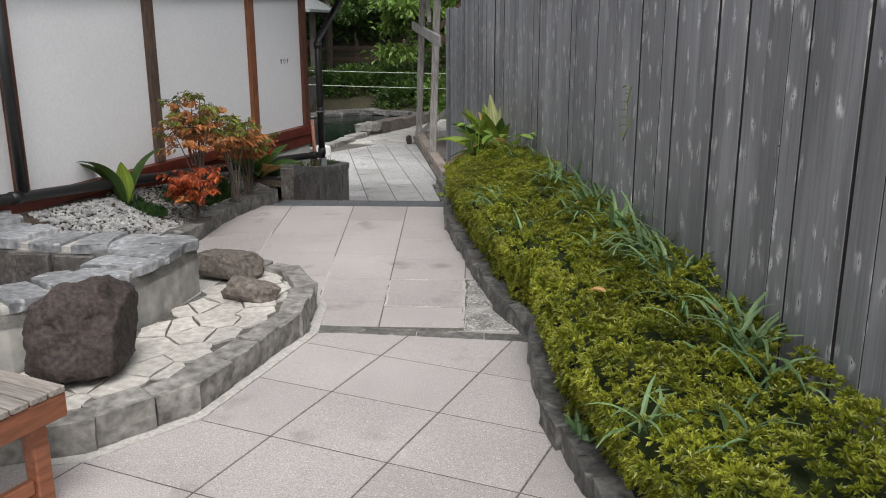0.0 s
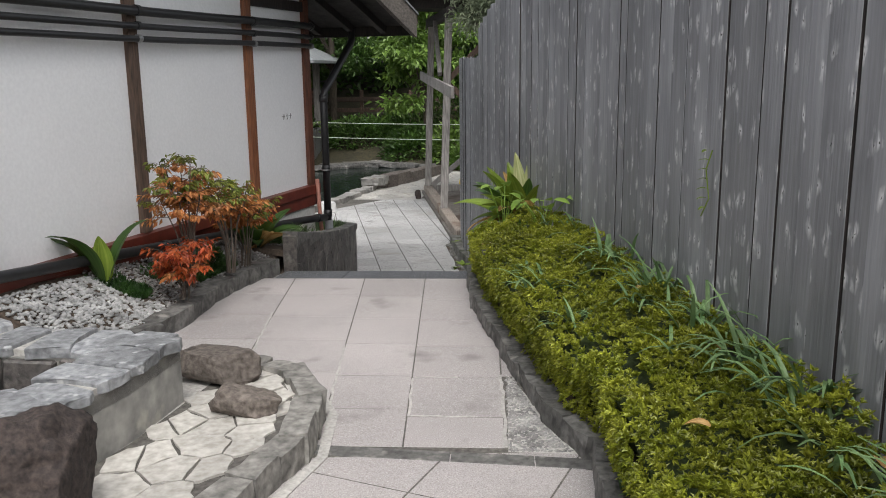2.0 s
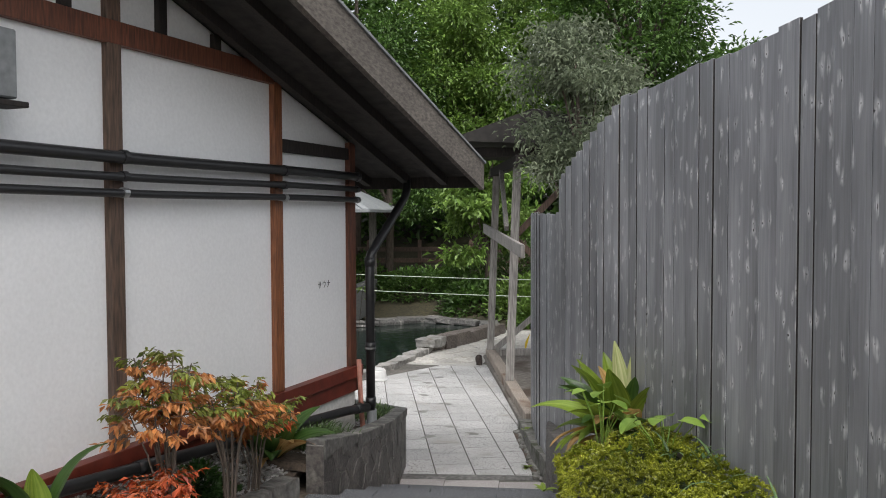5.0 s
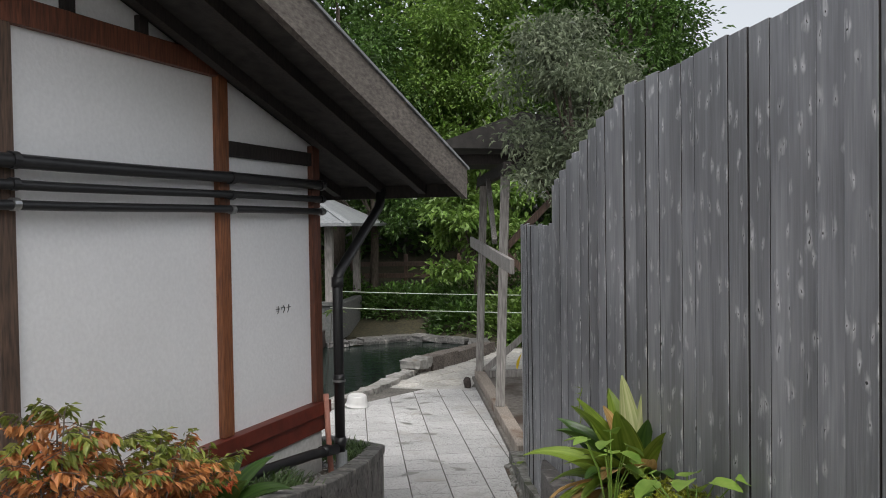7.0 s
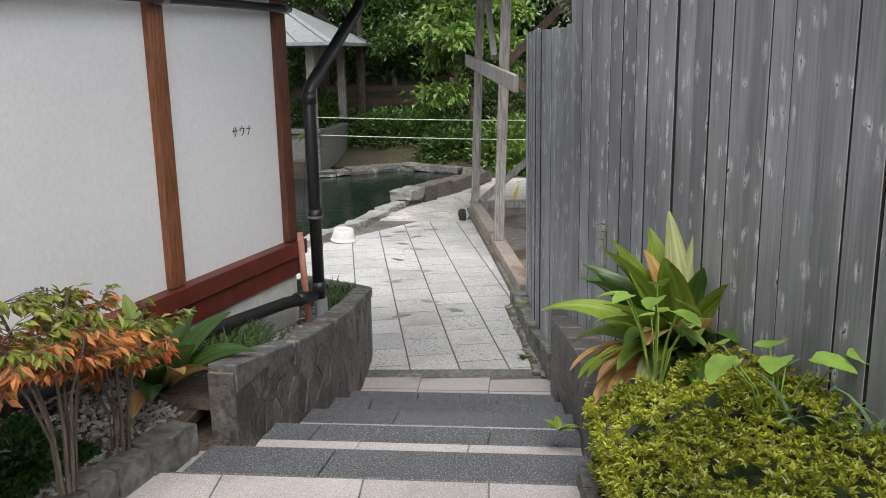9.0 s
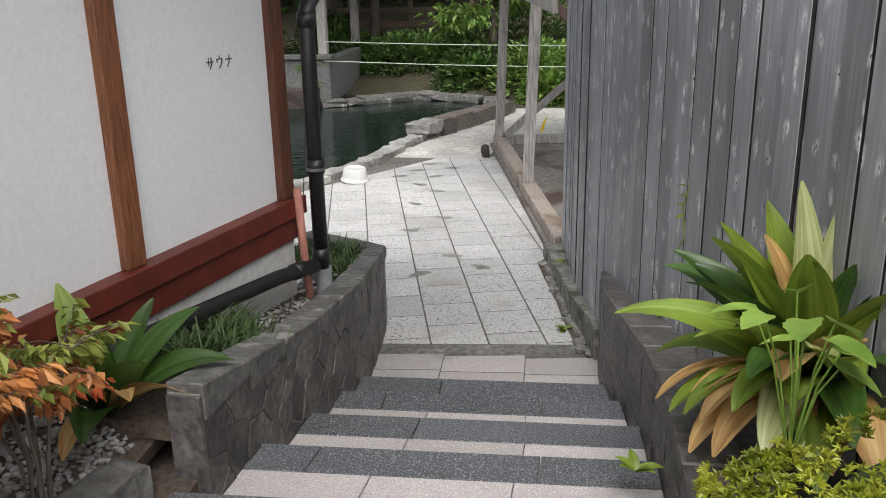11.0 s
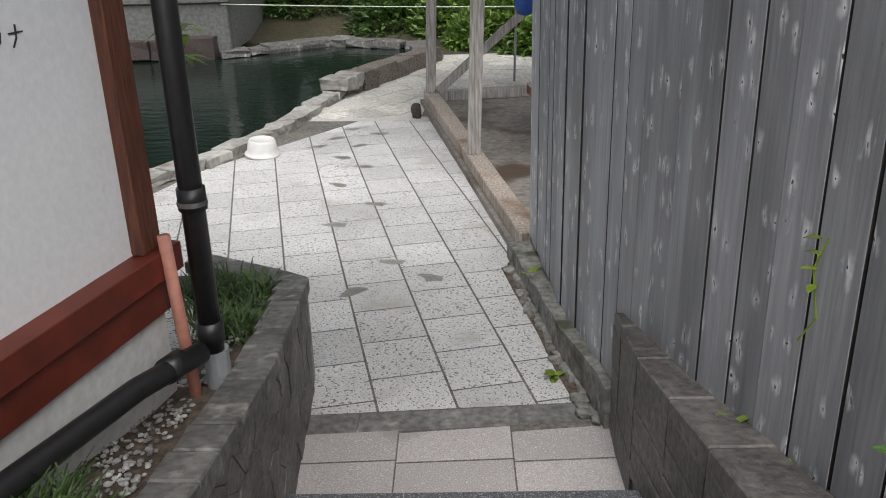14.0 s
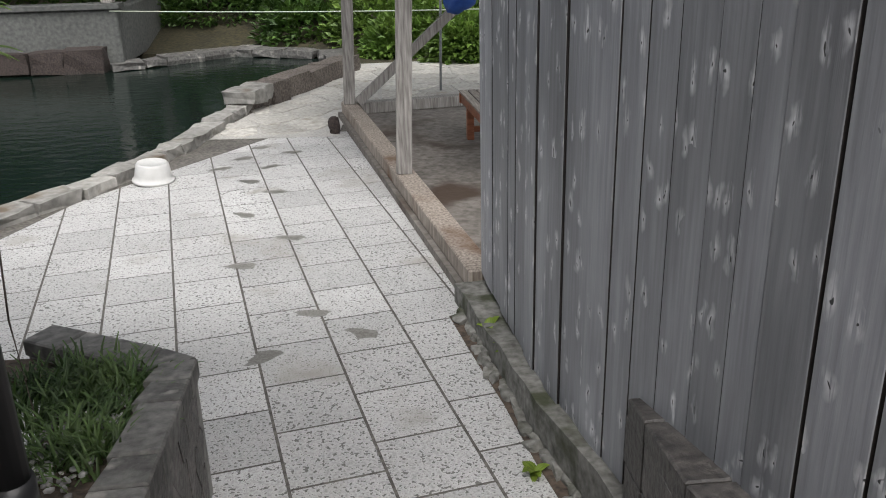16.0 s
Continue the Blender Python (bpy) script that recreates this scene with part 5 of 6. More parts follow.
def build_basin():
    bed = prism([(-2.4, 3.1), (-1.5, 3.3), (-1.1, 3.5), (-0.85, 3.78), (-0.70, 4.28), (-0.58, 4.72), (-0.6, 5.1), (-0.74, 5.42), (-1.0, 5.55), (-1.9, 5.8), (-2.8, 5.8), (-2.8, 3.2)], -0.1, 0.10)
    floor = tagged(part("flagstone_bed", bed, MORTAR), "cracked cream flagstones set in pale mortar", "paving", kind="structure")
    r = chance(17)
    outline = [(-1.55, 3.42), (-1.1, 3.55), (-0.88, 3.82), (-0.74, 4.28), (-0.61, 4.72), (-0.63, 5.08), (-0.76, 5.38), (-1.05, 5.5), (-1.12, 5.08), (-1.2, 4.6), (-1.32, 4.2), (-1.62, 3.86)]
    part("crack_bed", prism(outline, 0.09, 0.1035), JOINT, floor, "dark dirt in the cracks")
    seeds = []
    while len(seeds) < 40:
        p = (r.uniform(-1.6, -0.6), r.uniform(3.4, 5.5))
        if inside(p, outline) and all(math.dist(p, q[:2]) > q[2] for q in seeds):
            seeds.append((*p, r.uniform(0.055, 0.17)))
    seeds = [q[:2] for q in seeds]
    for poly in cells(seeds, rim(outline, 0.05)):
        poly = shrink(poly, r.choice((0.0008, 0.0015, 0.003, 0.006)))
        if len(poly) > 2:
            part("flagstone", prism(ragged(poly, r, 0.011), 0.08, 0.108 + r.uniform(0, 0.008)), CREAM_STONE, floor)
    basin = thing("stone_basin", "stone basin wall of rough mortar with a grey slate coping", "basin")
    right = [(-1.14, 5.07), (-1.20, 4.62), (-1.31, 4.22), (-1.58, 3.89), (-2.1, 3.55)]
    far = [(-2.64, 5.72), (-2.2, 5.30), (-1.88, 5.14), (-1.5, 5.16), (-1.14, 5.07)]
    pts, zs = fine(right, [0.40] * 5, 0.2)
    part("side", ribbon(pts, 0.24, 0.02, [z - 0.03 for z in zs], -1), BASIN_SIDE, basin, "grey mortar side")
    pts2, zs2 = fine(far, [0.40] * 5, 0.2)
    part("side", ribbon(pts2, 0.26, 0.02, [z - 0.03 for z in zs2], -1), BASIN_SIDE, basin, "grey mortar side")
    for pp, side in ((pts, -1), (pts2, -1)):
        i = 0
        while i < len(pp) - 1:
            j = min(len(pp) - 1, i + 1)
            a, b = Vector(pp[i]), Vector(pp[j])
            d = (b - a).normalized()
            n = Vector((-d.y, d.x)) * side
            w = r.uniform(0.25, 0.29)
            l = (b - a).length
            q = [a + d * (0.006 + 0.02 * r.random()) - n * r.uniform(0.0, 0.03), a + d * l * 0.35 - n * r.uniform(0.0, 0.05), a + d * l * 0.7 - n * r.uniform(0.0, 0.05), b - d * (0.006 + 0.02 * r.random()) - n * r.uniform(0.0, 0.03),
                 b - d * (0.006 + 0.03 * r.random()) + n * w * 0.5, b - d * 0.01 + n * (w + r.uniform(-0.03, 0.02)), a + d * l * 0.5 + n * (w + r.uniform(-0.01, 0.03)), a + d * 0.01 + n * (w + r.uniform(-0.03, 0.02)), a + d * (0.006 + 0.03 * r.random()) + n * w * 0.5]
            lift = 0.42 + r.uniform(-0.012, 0.012)
            part("coping_stone", prism([tuple(v) for v in q], 0.37, 0, 0.006, [lift + r.uniform(-0.006, 0.006) for _ in q]), SLATE_LIGHT, basin)
            i = j
    for pp in (pts, pts2):
        part("mortar_bed", ribbon(pp, 0.235, 0.3, [0.398] * len(pp), -1), MORTAR, basin, "pale mortar between the coping slabs")
    part("basin_floor", prism([(-1.36, 4.9), (-1.45, 4.5), (-1.58, 4.2), (-1.85, 3.95), (-2.3, 3.7), (-2.75, 3.9), (-2.75, 5.2), (-2.0, 4.95)], 0.03, 0.15), ROCK, basin, "dark wet basin floor")
    for x, y, a in ((-1.50, 4.875, -3), (-1.74, 4.865, 4), (-1.98, 4.90, -14), (-2.2, 5.0, -30), (-2.42, 5.14, -38)):
        part("inner_stone", box((0.22, 0.05, 0.26), pose(x, y, 0.235, -4, r.uniform(-5, 5), a), 0.01), SLATE_DARK, basin)


build_basin()
tagged(part("boulder", rock((0.225, 0.19, 0.225), 2, 0.26, 5, 0.12, 2), ROCK, m=pose(-1.255, 3.90, 0.285, 0, 6, 20), smooth=True), "large dark brown volcanic boulder on the flagstone bed", "boulder")
tagged(part("boulder", rock((0.225, 0.105, 0.078), 5, 0.08, 5, 0.6, 4), ROCK_GREY, m=pose(-1.08, 5.34, 0.19, 0, 4, -18), smooth=True), "long flat brownish boulder beside the basin wall", "boulder")
tagged(part("boulder", rock((0.16, 0.11, 0.095), 8, 0.2, 5, 0.1, 7), ROCK_GREY, m=pose(-0.81, 4.95, 0.14, 0, 0, 10), smooth=True), "small dark boulder on the flagstone bed", "boulder")


# ---- benches ----
def bench(label, m, long, deep, high):
    b = thing("bench", label, "bench", "garden benches", at=m)
    n = 6
    for i in range(n):
        part("slat", box((long, deep / n - 0.008, 0.022), Matrix.Translation((long / 2, deep * (i + 0.5) / n, high - 0.011)), 0.003), BENCH_TOP, b, "weathered grey slat")
    for x in (0.022, long - 0.022):
        part("end_apron", box((0.035, deep - 0.004, 0.085), Matrix.Translation((x, deep / 2, high - 0.066)), 0.004), BENCH_WOOD, b)
    for y in (0.03, deep - 0.03):
        part("side_apron", box((long - 0.085, 0.03, 0.08), Matrix.Translation((long / 2, y, high - 0.064)), 0.004), BENCH_WOOD, b)
    for x in (0.075, long - 0.075):
        for y in (0.085, deep - 0.085):
            part("leg", box((0.06, 0.06, high - 0.11), Matrix.Translation((x, y, (high - 0.11) / 2)), 0.005), BENCH_WOOD, b)
    for x in (0.075, long - 0.075):
        part("stretcher", box((0.03, deep - 0.235, 0.05), Matrix.Translation((x, deep / 2, 0.09)), 0.004), BENCH_WOOD, b)
    return b


BENCH_TURN = Matrix(((-0.917, -0.399, 0), (0.399, -0.917, 0), (0, 0, 1))).to_4x4()
bench("orange-brown wooden bench with a weathered slatted top", Matrix.Translation((-0.91, 3.1, 0.0)) @ BENCH_TURN, 1.1, 0.42, 0.42)


# ---- pipes on the bath house ----
def build_pipes():
    for z, rad in ((1.995, 0.032), (1.895, 0.022), (1.81, 0.022)):
        p = thing("wall_pipe", "black pipe running along the white wall", "pipe", "pipes along the wall")
        part("pipe", tube([on_wall(s, 0.085, z + 0.004 * math.sin(s * 2)) for s in np.linspace(-0.02, 12, 26)], rad, 12), PVC_BLACK, p, smooth=True)
        for s in (0.02, 1.09, 2.64, 4.12):
            clamp = part("clamp", tube([on_wall(s - 0.018, 0.085, z), on_wall(s + 0.018, 0.085, z)], rad + 0.006, 12), STEEL if z < 1.85 else PVC_BLACK, p, "metal clamp")
            part("bracket", wall_box(s - 0.012, s + 0.012, 0.03, 0.085 - rad, z - 0.02, z + 0.02), STEEL, clamp, "metal bracket")
    d = thing("downpipe", "black plastic downpipe with elbows at the corner of the building", "downpipe")
    x, y = -1.372, 9.91
    part("pipe", tube([(x, y, 0.10), (x, y, 1.33), (x + 0.006, y + 0.025, 1.375), (x + 0.025, y + 0.10, 1.43), (x + 0.17, y + 0.70, 1.84), (x + 0.18, y + 0.75, 1.90), (x + 0.18, y + 0.76, 2.0)], 0.037, 14), PVC_BLACK, d, smooth=True)
    for z in (1.31, 0.17, 0.62):
        collar = part("collar", tube([(x, y, z - 0.035), (x, y, z + 0.035)], 0.044, 14), PVC_BLACK, d, smooth=True)
    part("strap", tube([(x, y, 0.60), (x, y, 0.615)], 0.047, 14), STEEL, collar, "steel strap")
    part("stub", tube([(x + 0.005, y + 0.01, -0.2), (x + 0.005, y + 0.01, 0.10)], 0.042, 14), PVC_GREY, d, "grey pipe stub")
    g = thing("ground_pipe", "black drain pipe lying along the foot of the wall", "pipe")
    pipe_z = lambda s: 0.14 + 0.086 * s - 0.006 * max(0, s - 3)
    pts = [on_wall(0.02, 0.17, 0.14)] + [on_wall(s, 0.13, pipe_z(s)) for s in np.linspace(0.3, 5.6, 12)]
    part("pipe", tube(pts, 0.035, 14), PVC_BLACK, g, smooth=True)
    for s in (0.14, 2.6, 4.3, 5.0):
        part("collar", tube([on_wall(s - 0.04, 0.145 if s < 1 else 0.13, pipe_z(s - 0.04)), on_wall(s + 0.04, 0.145 if s < 1 else 0.13, pipe_z(s + 0.04))], 0.041, 14), PVC_BLACK, g, smooth=True)
    part("outlet", tube([on_wall(0.42, 0.036, 0.12), on_wall(0.42, 0.046, 0.12)], 0.022, 10), PVC_BLACK, g)
    pink = thing("vent_pipe", "faded red plastic pipe leaning at the corner post", "pipe")
    part("pipe", tube([on_wall(0.0, 0.085, 0.52), on_wall(0.0, 0.10, 0.2), on_wall(0.0, 0.125, -0.16)], 0.02, 12), PIPE_PINK, pink, smooth=True)
    box_ = thing("wall_box", "grey metal box fixed high on the white wall", "electrical box")
    part("body", wall_box(3.36, 3.80, 0.04, 0.16, 2.20, 2.50, 0.008), SHEET_GREY, box_)
    part("shelf", wall_box(3.32, 3.84, 0.04, 0.18, 2.165, 2.19, 0.003), TIMBER_DARK_AND_SHADE, box_, "dark shelf under the box")
    up = thing("corner_pipe", "dark vertical pipe beside the wall post", "pipe")
    part("pipe", tube([on_wall(4.22, 0.12, 0.48), on_wall(4.22, 0.10, 2.2)], 0.035, 12), PVC_BLACK, up, smooth=True)
    # painted characters on the plaster
    sign = thing("painted_sign", "small black painted characters on the white plaster", "sign")
    strokes = [[(0.0, 0.6, 1.0, 0.6), (0.3, 0.95, 0.3, 0.3), (0.72, 0.95, 0.72, 0.35), (0.72, 0.35, 0.45, 0.0)],
               [(0.5, 1.0, 0.5, 0.8), (0.1, 0.75, 0.9, 0.75), (0.1, 0.75, 0.1, 0.5), (0.9, 0.75, 0.8, 0.35), (0.8, 0.35, 0.4, 0.0)],
               [(0.0, 0.65, 1.0, 0.65), (0.55, 1.0, 0.5, 0.4), (0.5, 0.4, 0.2, 0.0)]]
    for k, chars in enumerate(strokes):
        bm = bmesh.new()
        for x0, z0, x1, z1 in chars:
            s_of = lambda q: 0.50 - 0.068 * k - 0.045 * q
            a, b = on_wall(s_of(x0), 0.0025, 1.135 + 0.05 * z0), on_wall(s_of(x1), 0.0025, 1.135 + 0.05 * z1)
            m = look((a + b) / 2, b)
            add_box(bm, (0.003, 0.0034, (b - a).length + 0.003), m)
        part("character", bm, INK, sign)


build_pipes()


# ---- shelter ----
SHELTER_WAY = Vector((-0.165, 0.986, 0))


def on_front(s, out=0.0, z=0.0):
    """Along the shelter's front line from its near post; out goes under the roof."""
    p = Vector((-0.49, 14.38, 0)) + SHELTER_WAY * s + Vector((0.986, 0.165, 0)) * out
    return Vector((p.x, p.y, z))


def build_shelter():
    slab = prism([tuple(on_front(s, o).xy) for s, o in ((-2.0, -0.05), (2.75, -0.05), (2.75, 3.2), (-2.0, 3.2))], -1.9, LOW + 0.05)
    tagged(part("shelter_floor", slab, SHELTER_FLOOR), "stained brown concrete floor of the shelter", "floor", kind="structure")
    sh = thing("shelter", "open weathered timber shelter with braced grey posts and a dark roof", "shelter")
    z0 = LOW + 0.16
    part("sill_beam", between(on_front(-1.9, 0.06, LOW + 0.105), on_front(2.72, 0.06, LOW + 0.105), 0.15, 0.11, 0.008), WORN_BEAM, sh, "wet brown worn sill beam")
    part("sill_beam", between(on_front(2.62, 0.14, LOW + 0.105), on_front(2.62, 3.1, LOW + 0.105), 0.12, 0.11, 0.008), POST_GREY, sh, "worn grey sill beam")
    lean = Vector((0.10, 0, 0))
    for s in (0.0, 2.58):
        part("post", between(on_front(s, 0.05, z0), on_front(s, 0.05, 2.30) + lean, 0.11, 0.11, 0.006), POST_GREY, sh)
    for s in (0.0, 2.58):
        part("back_post", between(on_front(s, 2.8, z0), on_front(s, 2.8, 2.9), 0.11, 0.11, 0.006), POST_GREY, sh)
    part("rail", between(on_front(-1.85, -0.03, 1.28), on_front(2.75, -0.03, 1.46), 0.045, 0.15, 0.005), POST_GREY, sh)
    part("top_beam", between(on_front(-0.4, 0.13, 2.37), on_front(2.9, 0.13, 2.37), 0.10, 0.14, 0.005), TIMBER_DARK_AND_SHADE, sh)
    part("top_beam", between(on_front(0.0, -0.45, 2.50), on_front(0.0, 2.9, 2.50), 0.09, 0.12, 0.005), TIMBER_DARK_AND_SHADE, sh)
    part("brace", between(on_front(0.08, 0.02, 1.50), on_front(1.1, 0.06, 2.30), 0.06, 0.08, 0.004), POST_GREY, sh)
    part("brace", between(on_front(0.0, 0.14, 1.42), on_front(0.0, 1.15, 2.44), 0.06, 0.08, 0.004), TIMBER_WEATHERED, sh)
    part("brace", between(on_front(2.5, 0.12, z0 + 0.02), on_front(2.5, 2.6, 1.6), 0.05, 0.09, 0.004), POST_GREY, sh)
    part("brace", between(on_front(0.05, 0.15, 1.35), on_front(0.05, 1.2, 0.35), 0.05, 0.08, 0.004), TIMBER_WEATHERED, sh)
    roof = bmesh.new()
    vs = [roof.verts.new(on_front(s, o, z)) for s in (-0.35, 3.2) for o, z in ((-0.68, 2.62), (-0.68, 2.67), (0.3, 2.98), (0.3, 3.03), (3.4, 2.5), (3.4, 2.55))]
    bmesh.ops.convex_hull(roof, input=vs)
    part("roof", roof, ROOF_BARK, sh, "dark shingled roof")
    for k in range(6):
        s = -0.3 + k * 0.66
        part("rafter", between(on_front(s, -0.66, 2.585), on_front(s, 0.28, 2.93), 0.05, 0.07, 0.003), TIMBER_DARK_AND_SHADE, sh)
    part("batten", between(on_front(-0.35, -0.62, 2.57), on_front(3.2, -0.62, 2.57), 0.05, 0.05, 0.003), TIMBER_WEATHERED, sh)
    tarp = rock((0.16, 0.12, 0.2), 4, 0.3, 3)
    tagged(part("blue_tarp", tarp, BLUE_TARP, m=Matrix.Translation((0.10, 15.5, 0.70)), smooth=True), "crumpled blue tarpaulin hanging under the shelter roof", "tarpaulin")
    pole = tube([(0.14, 18.2, LOW), (0.17, 18.2, 0.75)], 0.014, 8)
    tagged(part("garden_pole", pole, PVC_GREY, smooth=True), "thin pale pole standing beside the bushes", "pole")


build_shelter()
bench("orange-brown wooden bench inside the shelter", Matrix.Translation((0.10, 15.78, LOW + 0.05)) @ Matrix.Rotation(radians(-86), 4, "Z"), 1.3, 0.45, 0.42)


# ---- pool ----
POOL = [(-3.35, 14.0), (-2.88, 14.75), (-2.42, 16.0), (-2.22, 17.1), (-1.9, 18.0), (-1.05, 19.9), (-1.3, 21.2), (-2.7, 21.9), (-4.0, 20.9), (-5.5, 20.6), (-8.5, 20.4), (-9.0, 12.0), (-5.0, 12.0)]


def build_pool():
    tagged(part("water", prism([(-10, 11.5), (-4.2, 11.5), (-3.35, 13.9), (-2.84, 14.75), (-2.38, 16.0), (-2.18, 17.1), (-1.86, 18.0), (-1.0, 19.9), (-1.25, 21.3), (-2.7, 22.0), (-4.0, 21.0), (-10, 21.0)], -1.6, LOW - 0.05), WATER), "dark steaming spring water of the open-air pool", "water", kind="structure")
    edge = thing("pool_coping", "uneven pale stones along the edge of the pool", "coping", kind="structure")
    r = chance(51)

    def row(path, w, h, mat, step=(0.22, 0.42), base=LOW):
        s, total = 0.0, length(path)
        while s < total - 0.05:
            l = min(r.uniform(*step), total - s)
            (x, y), (dx, dy) = along(path, s + l / 2)
            bm = box((w * r.uniform(0.75, 1.15), l * 0.98, h * r.uniform(0.8, 1.25)))
            bmesh.ops.subdivide_edges(bm, edges=bm.edges[:], cuts=1, use_grid_fill=True)
            for v in bm.verts:
                v.co += Vector((r.uniform(-1, 1), r.uniform(-1, 1), r.uniform(-0.7, 0.7))) * 0.018
            part("coping_stone", bm, mat, edge, m=Matrix.Translation((x, y, base + h / 2 - 0.04)) @ Matrix.Rotation(math.atan2(-dx, dy) + r.uniform(-0.1, 0.1), 4, "Z"))
            s += l
    row([(-3.6, 13.6), (-3.28, 14.05), (-2.80, 14.75), (-2.33, 16.0), (-2.13, 17.1), (-2.0, 17.6)], 0.22, 0.12, POOL_STONE)
    row([(-2.05, 17.5), (-1.75, 18.05), (-0.92, 19.9)], 0.30, 0.24, ROCK_GREY, (0.3, 0.55))
    row([(-2.02, 17.45), (-1.85, 17.85)], 0.34, 0.16, POOL_STONE, (0.2, 0.3), LOW + 0.12)
    row([(-0.95, 20.0), (-1.2, 21.35), (-2.7, 22.1), (-4.0, 21.1), (-4.3, 21.0)], 0.36, 0.10, SLATE, (0.3, 0.7))
    row([(-4.3, 20.95), (-6.5, 20.8), (-9.5, 20.8)], 0.4, 0.3, ROCK, (0.4, 0.8))
    flags = part("flagstone_court", prism([(-2.2, 16.35), (-0.98, 16.25), (-0.9, 17.2), (1.6, 17.8), (1.6, 20.5), (-0.8, 20.4), (-1.7, 18.1)], -1.5, LOW + 0.004), MORTAR)
    tagged(flags, "irregular pale flagstones between the tiles and the pool", "paving", kind="structure")
    outline = [(-2.15, 16.45), (-1.02, 16.32), (-0.95, 17.25), (1.55, 17.9), (1.55, 20.3), (-0.7, 20.2), (-1.55, 18.2), (-1.95, 17.4)]
    seeds = []
    while len(seeds) < 46:
        p = (r.uniform(-2.1, 1.5), r.uniform(16.3, 20.2))
        if inside(p, outline) and all(math.dist(p, q) > 0.24 for q in seeds):
            seeds.append(p)
    for poly in cells(seeds, rim(outline, 0.12, 0.2), 0.9):
        poly = shrink(poly, r.uniform(0.012, 0.028))
        if len(poly) > 2:
            part("flagstone", prism(poly, LOW - 0.03, LOW + 0.014, 0.004), CREAM_STONE, flags)
    tagged(part("corner_rock", rock((0.06, 0.045, 0.09), 6, 0.3, 3, 0.2, 7), ROCK, m=Matrix.Translation((-1.0, 16.35, LOW + 0.06))), "small dark stone at the corner of the shelter sill", "stone")
    far = prism([(-12, 22.3), (-2.7, 22.3), (-1.2, 21.5), (-0.8, 20.2), (3.5, 20.3), (9, 18), (14, 26), (-14, 40)], -1.9, 0, 0, [LOW - 0.02, LOW - 0.02, LOW - 0.02, LOW - 0.02, LOW, LOW, 2.2, 2.5])
    tagged(part("bank_ground", far, LEAF_LITTER), "shaded earth and leaf litter beyond the pool", "ground", kind="structure")


build_pool()


def build_bowl():
    bowl = thing("wash_bowl", "white plastic wash bowl turned upside down beside the pool", "bowl", at=pose(-2.36, 15.02, LOW + 0.012, 3, 4, 0) @ Matrix.Scale(1.22, 4))
    bm = bmesh.new()
    prof = [(0.11, 0.004), (0.128, 0.0), (0.132, 0.008), (0.128, 0.016), (0.117, 0.018), (0.112, 0.05), (0.101, 0.108), (0.092, 0.12), (0.085, 0.122), (0.08, 0.114), (0.02, 0.114)]
    rings = [[bm.verts.new((rad * math.cos(6.2832 * k / 28), rad * math.sin(6.2832 * k / 28), z)) for k in range(28)] for rad, z in prof]
    for a, b in zip(rings, rings[1:]):
        for k in range(28):
            bm.faces.new((a[k], a[(k + 1) % 28], b[(k + 1) % 28], b[k]))
    bm.faces.new(rings[-1])
    part("body", bm, WHITE_PLASTIC, bowl, smooth=True)


build_bowl()


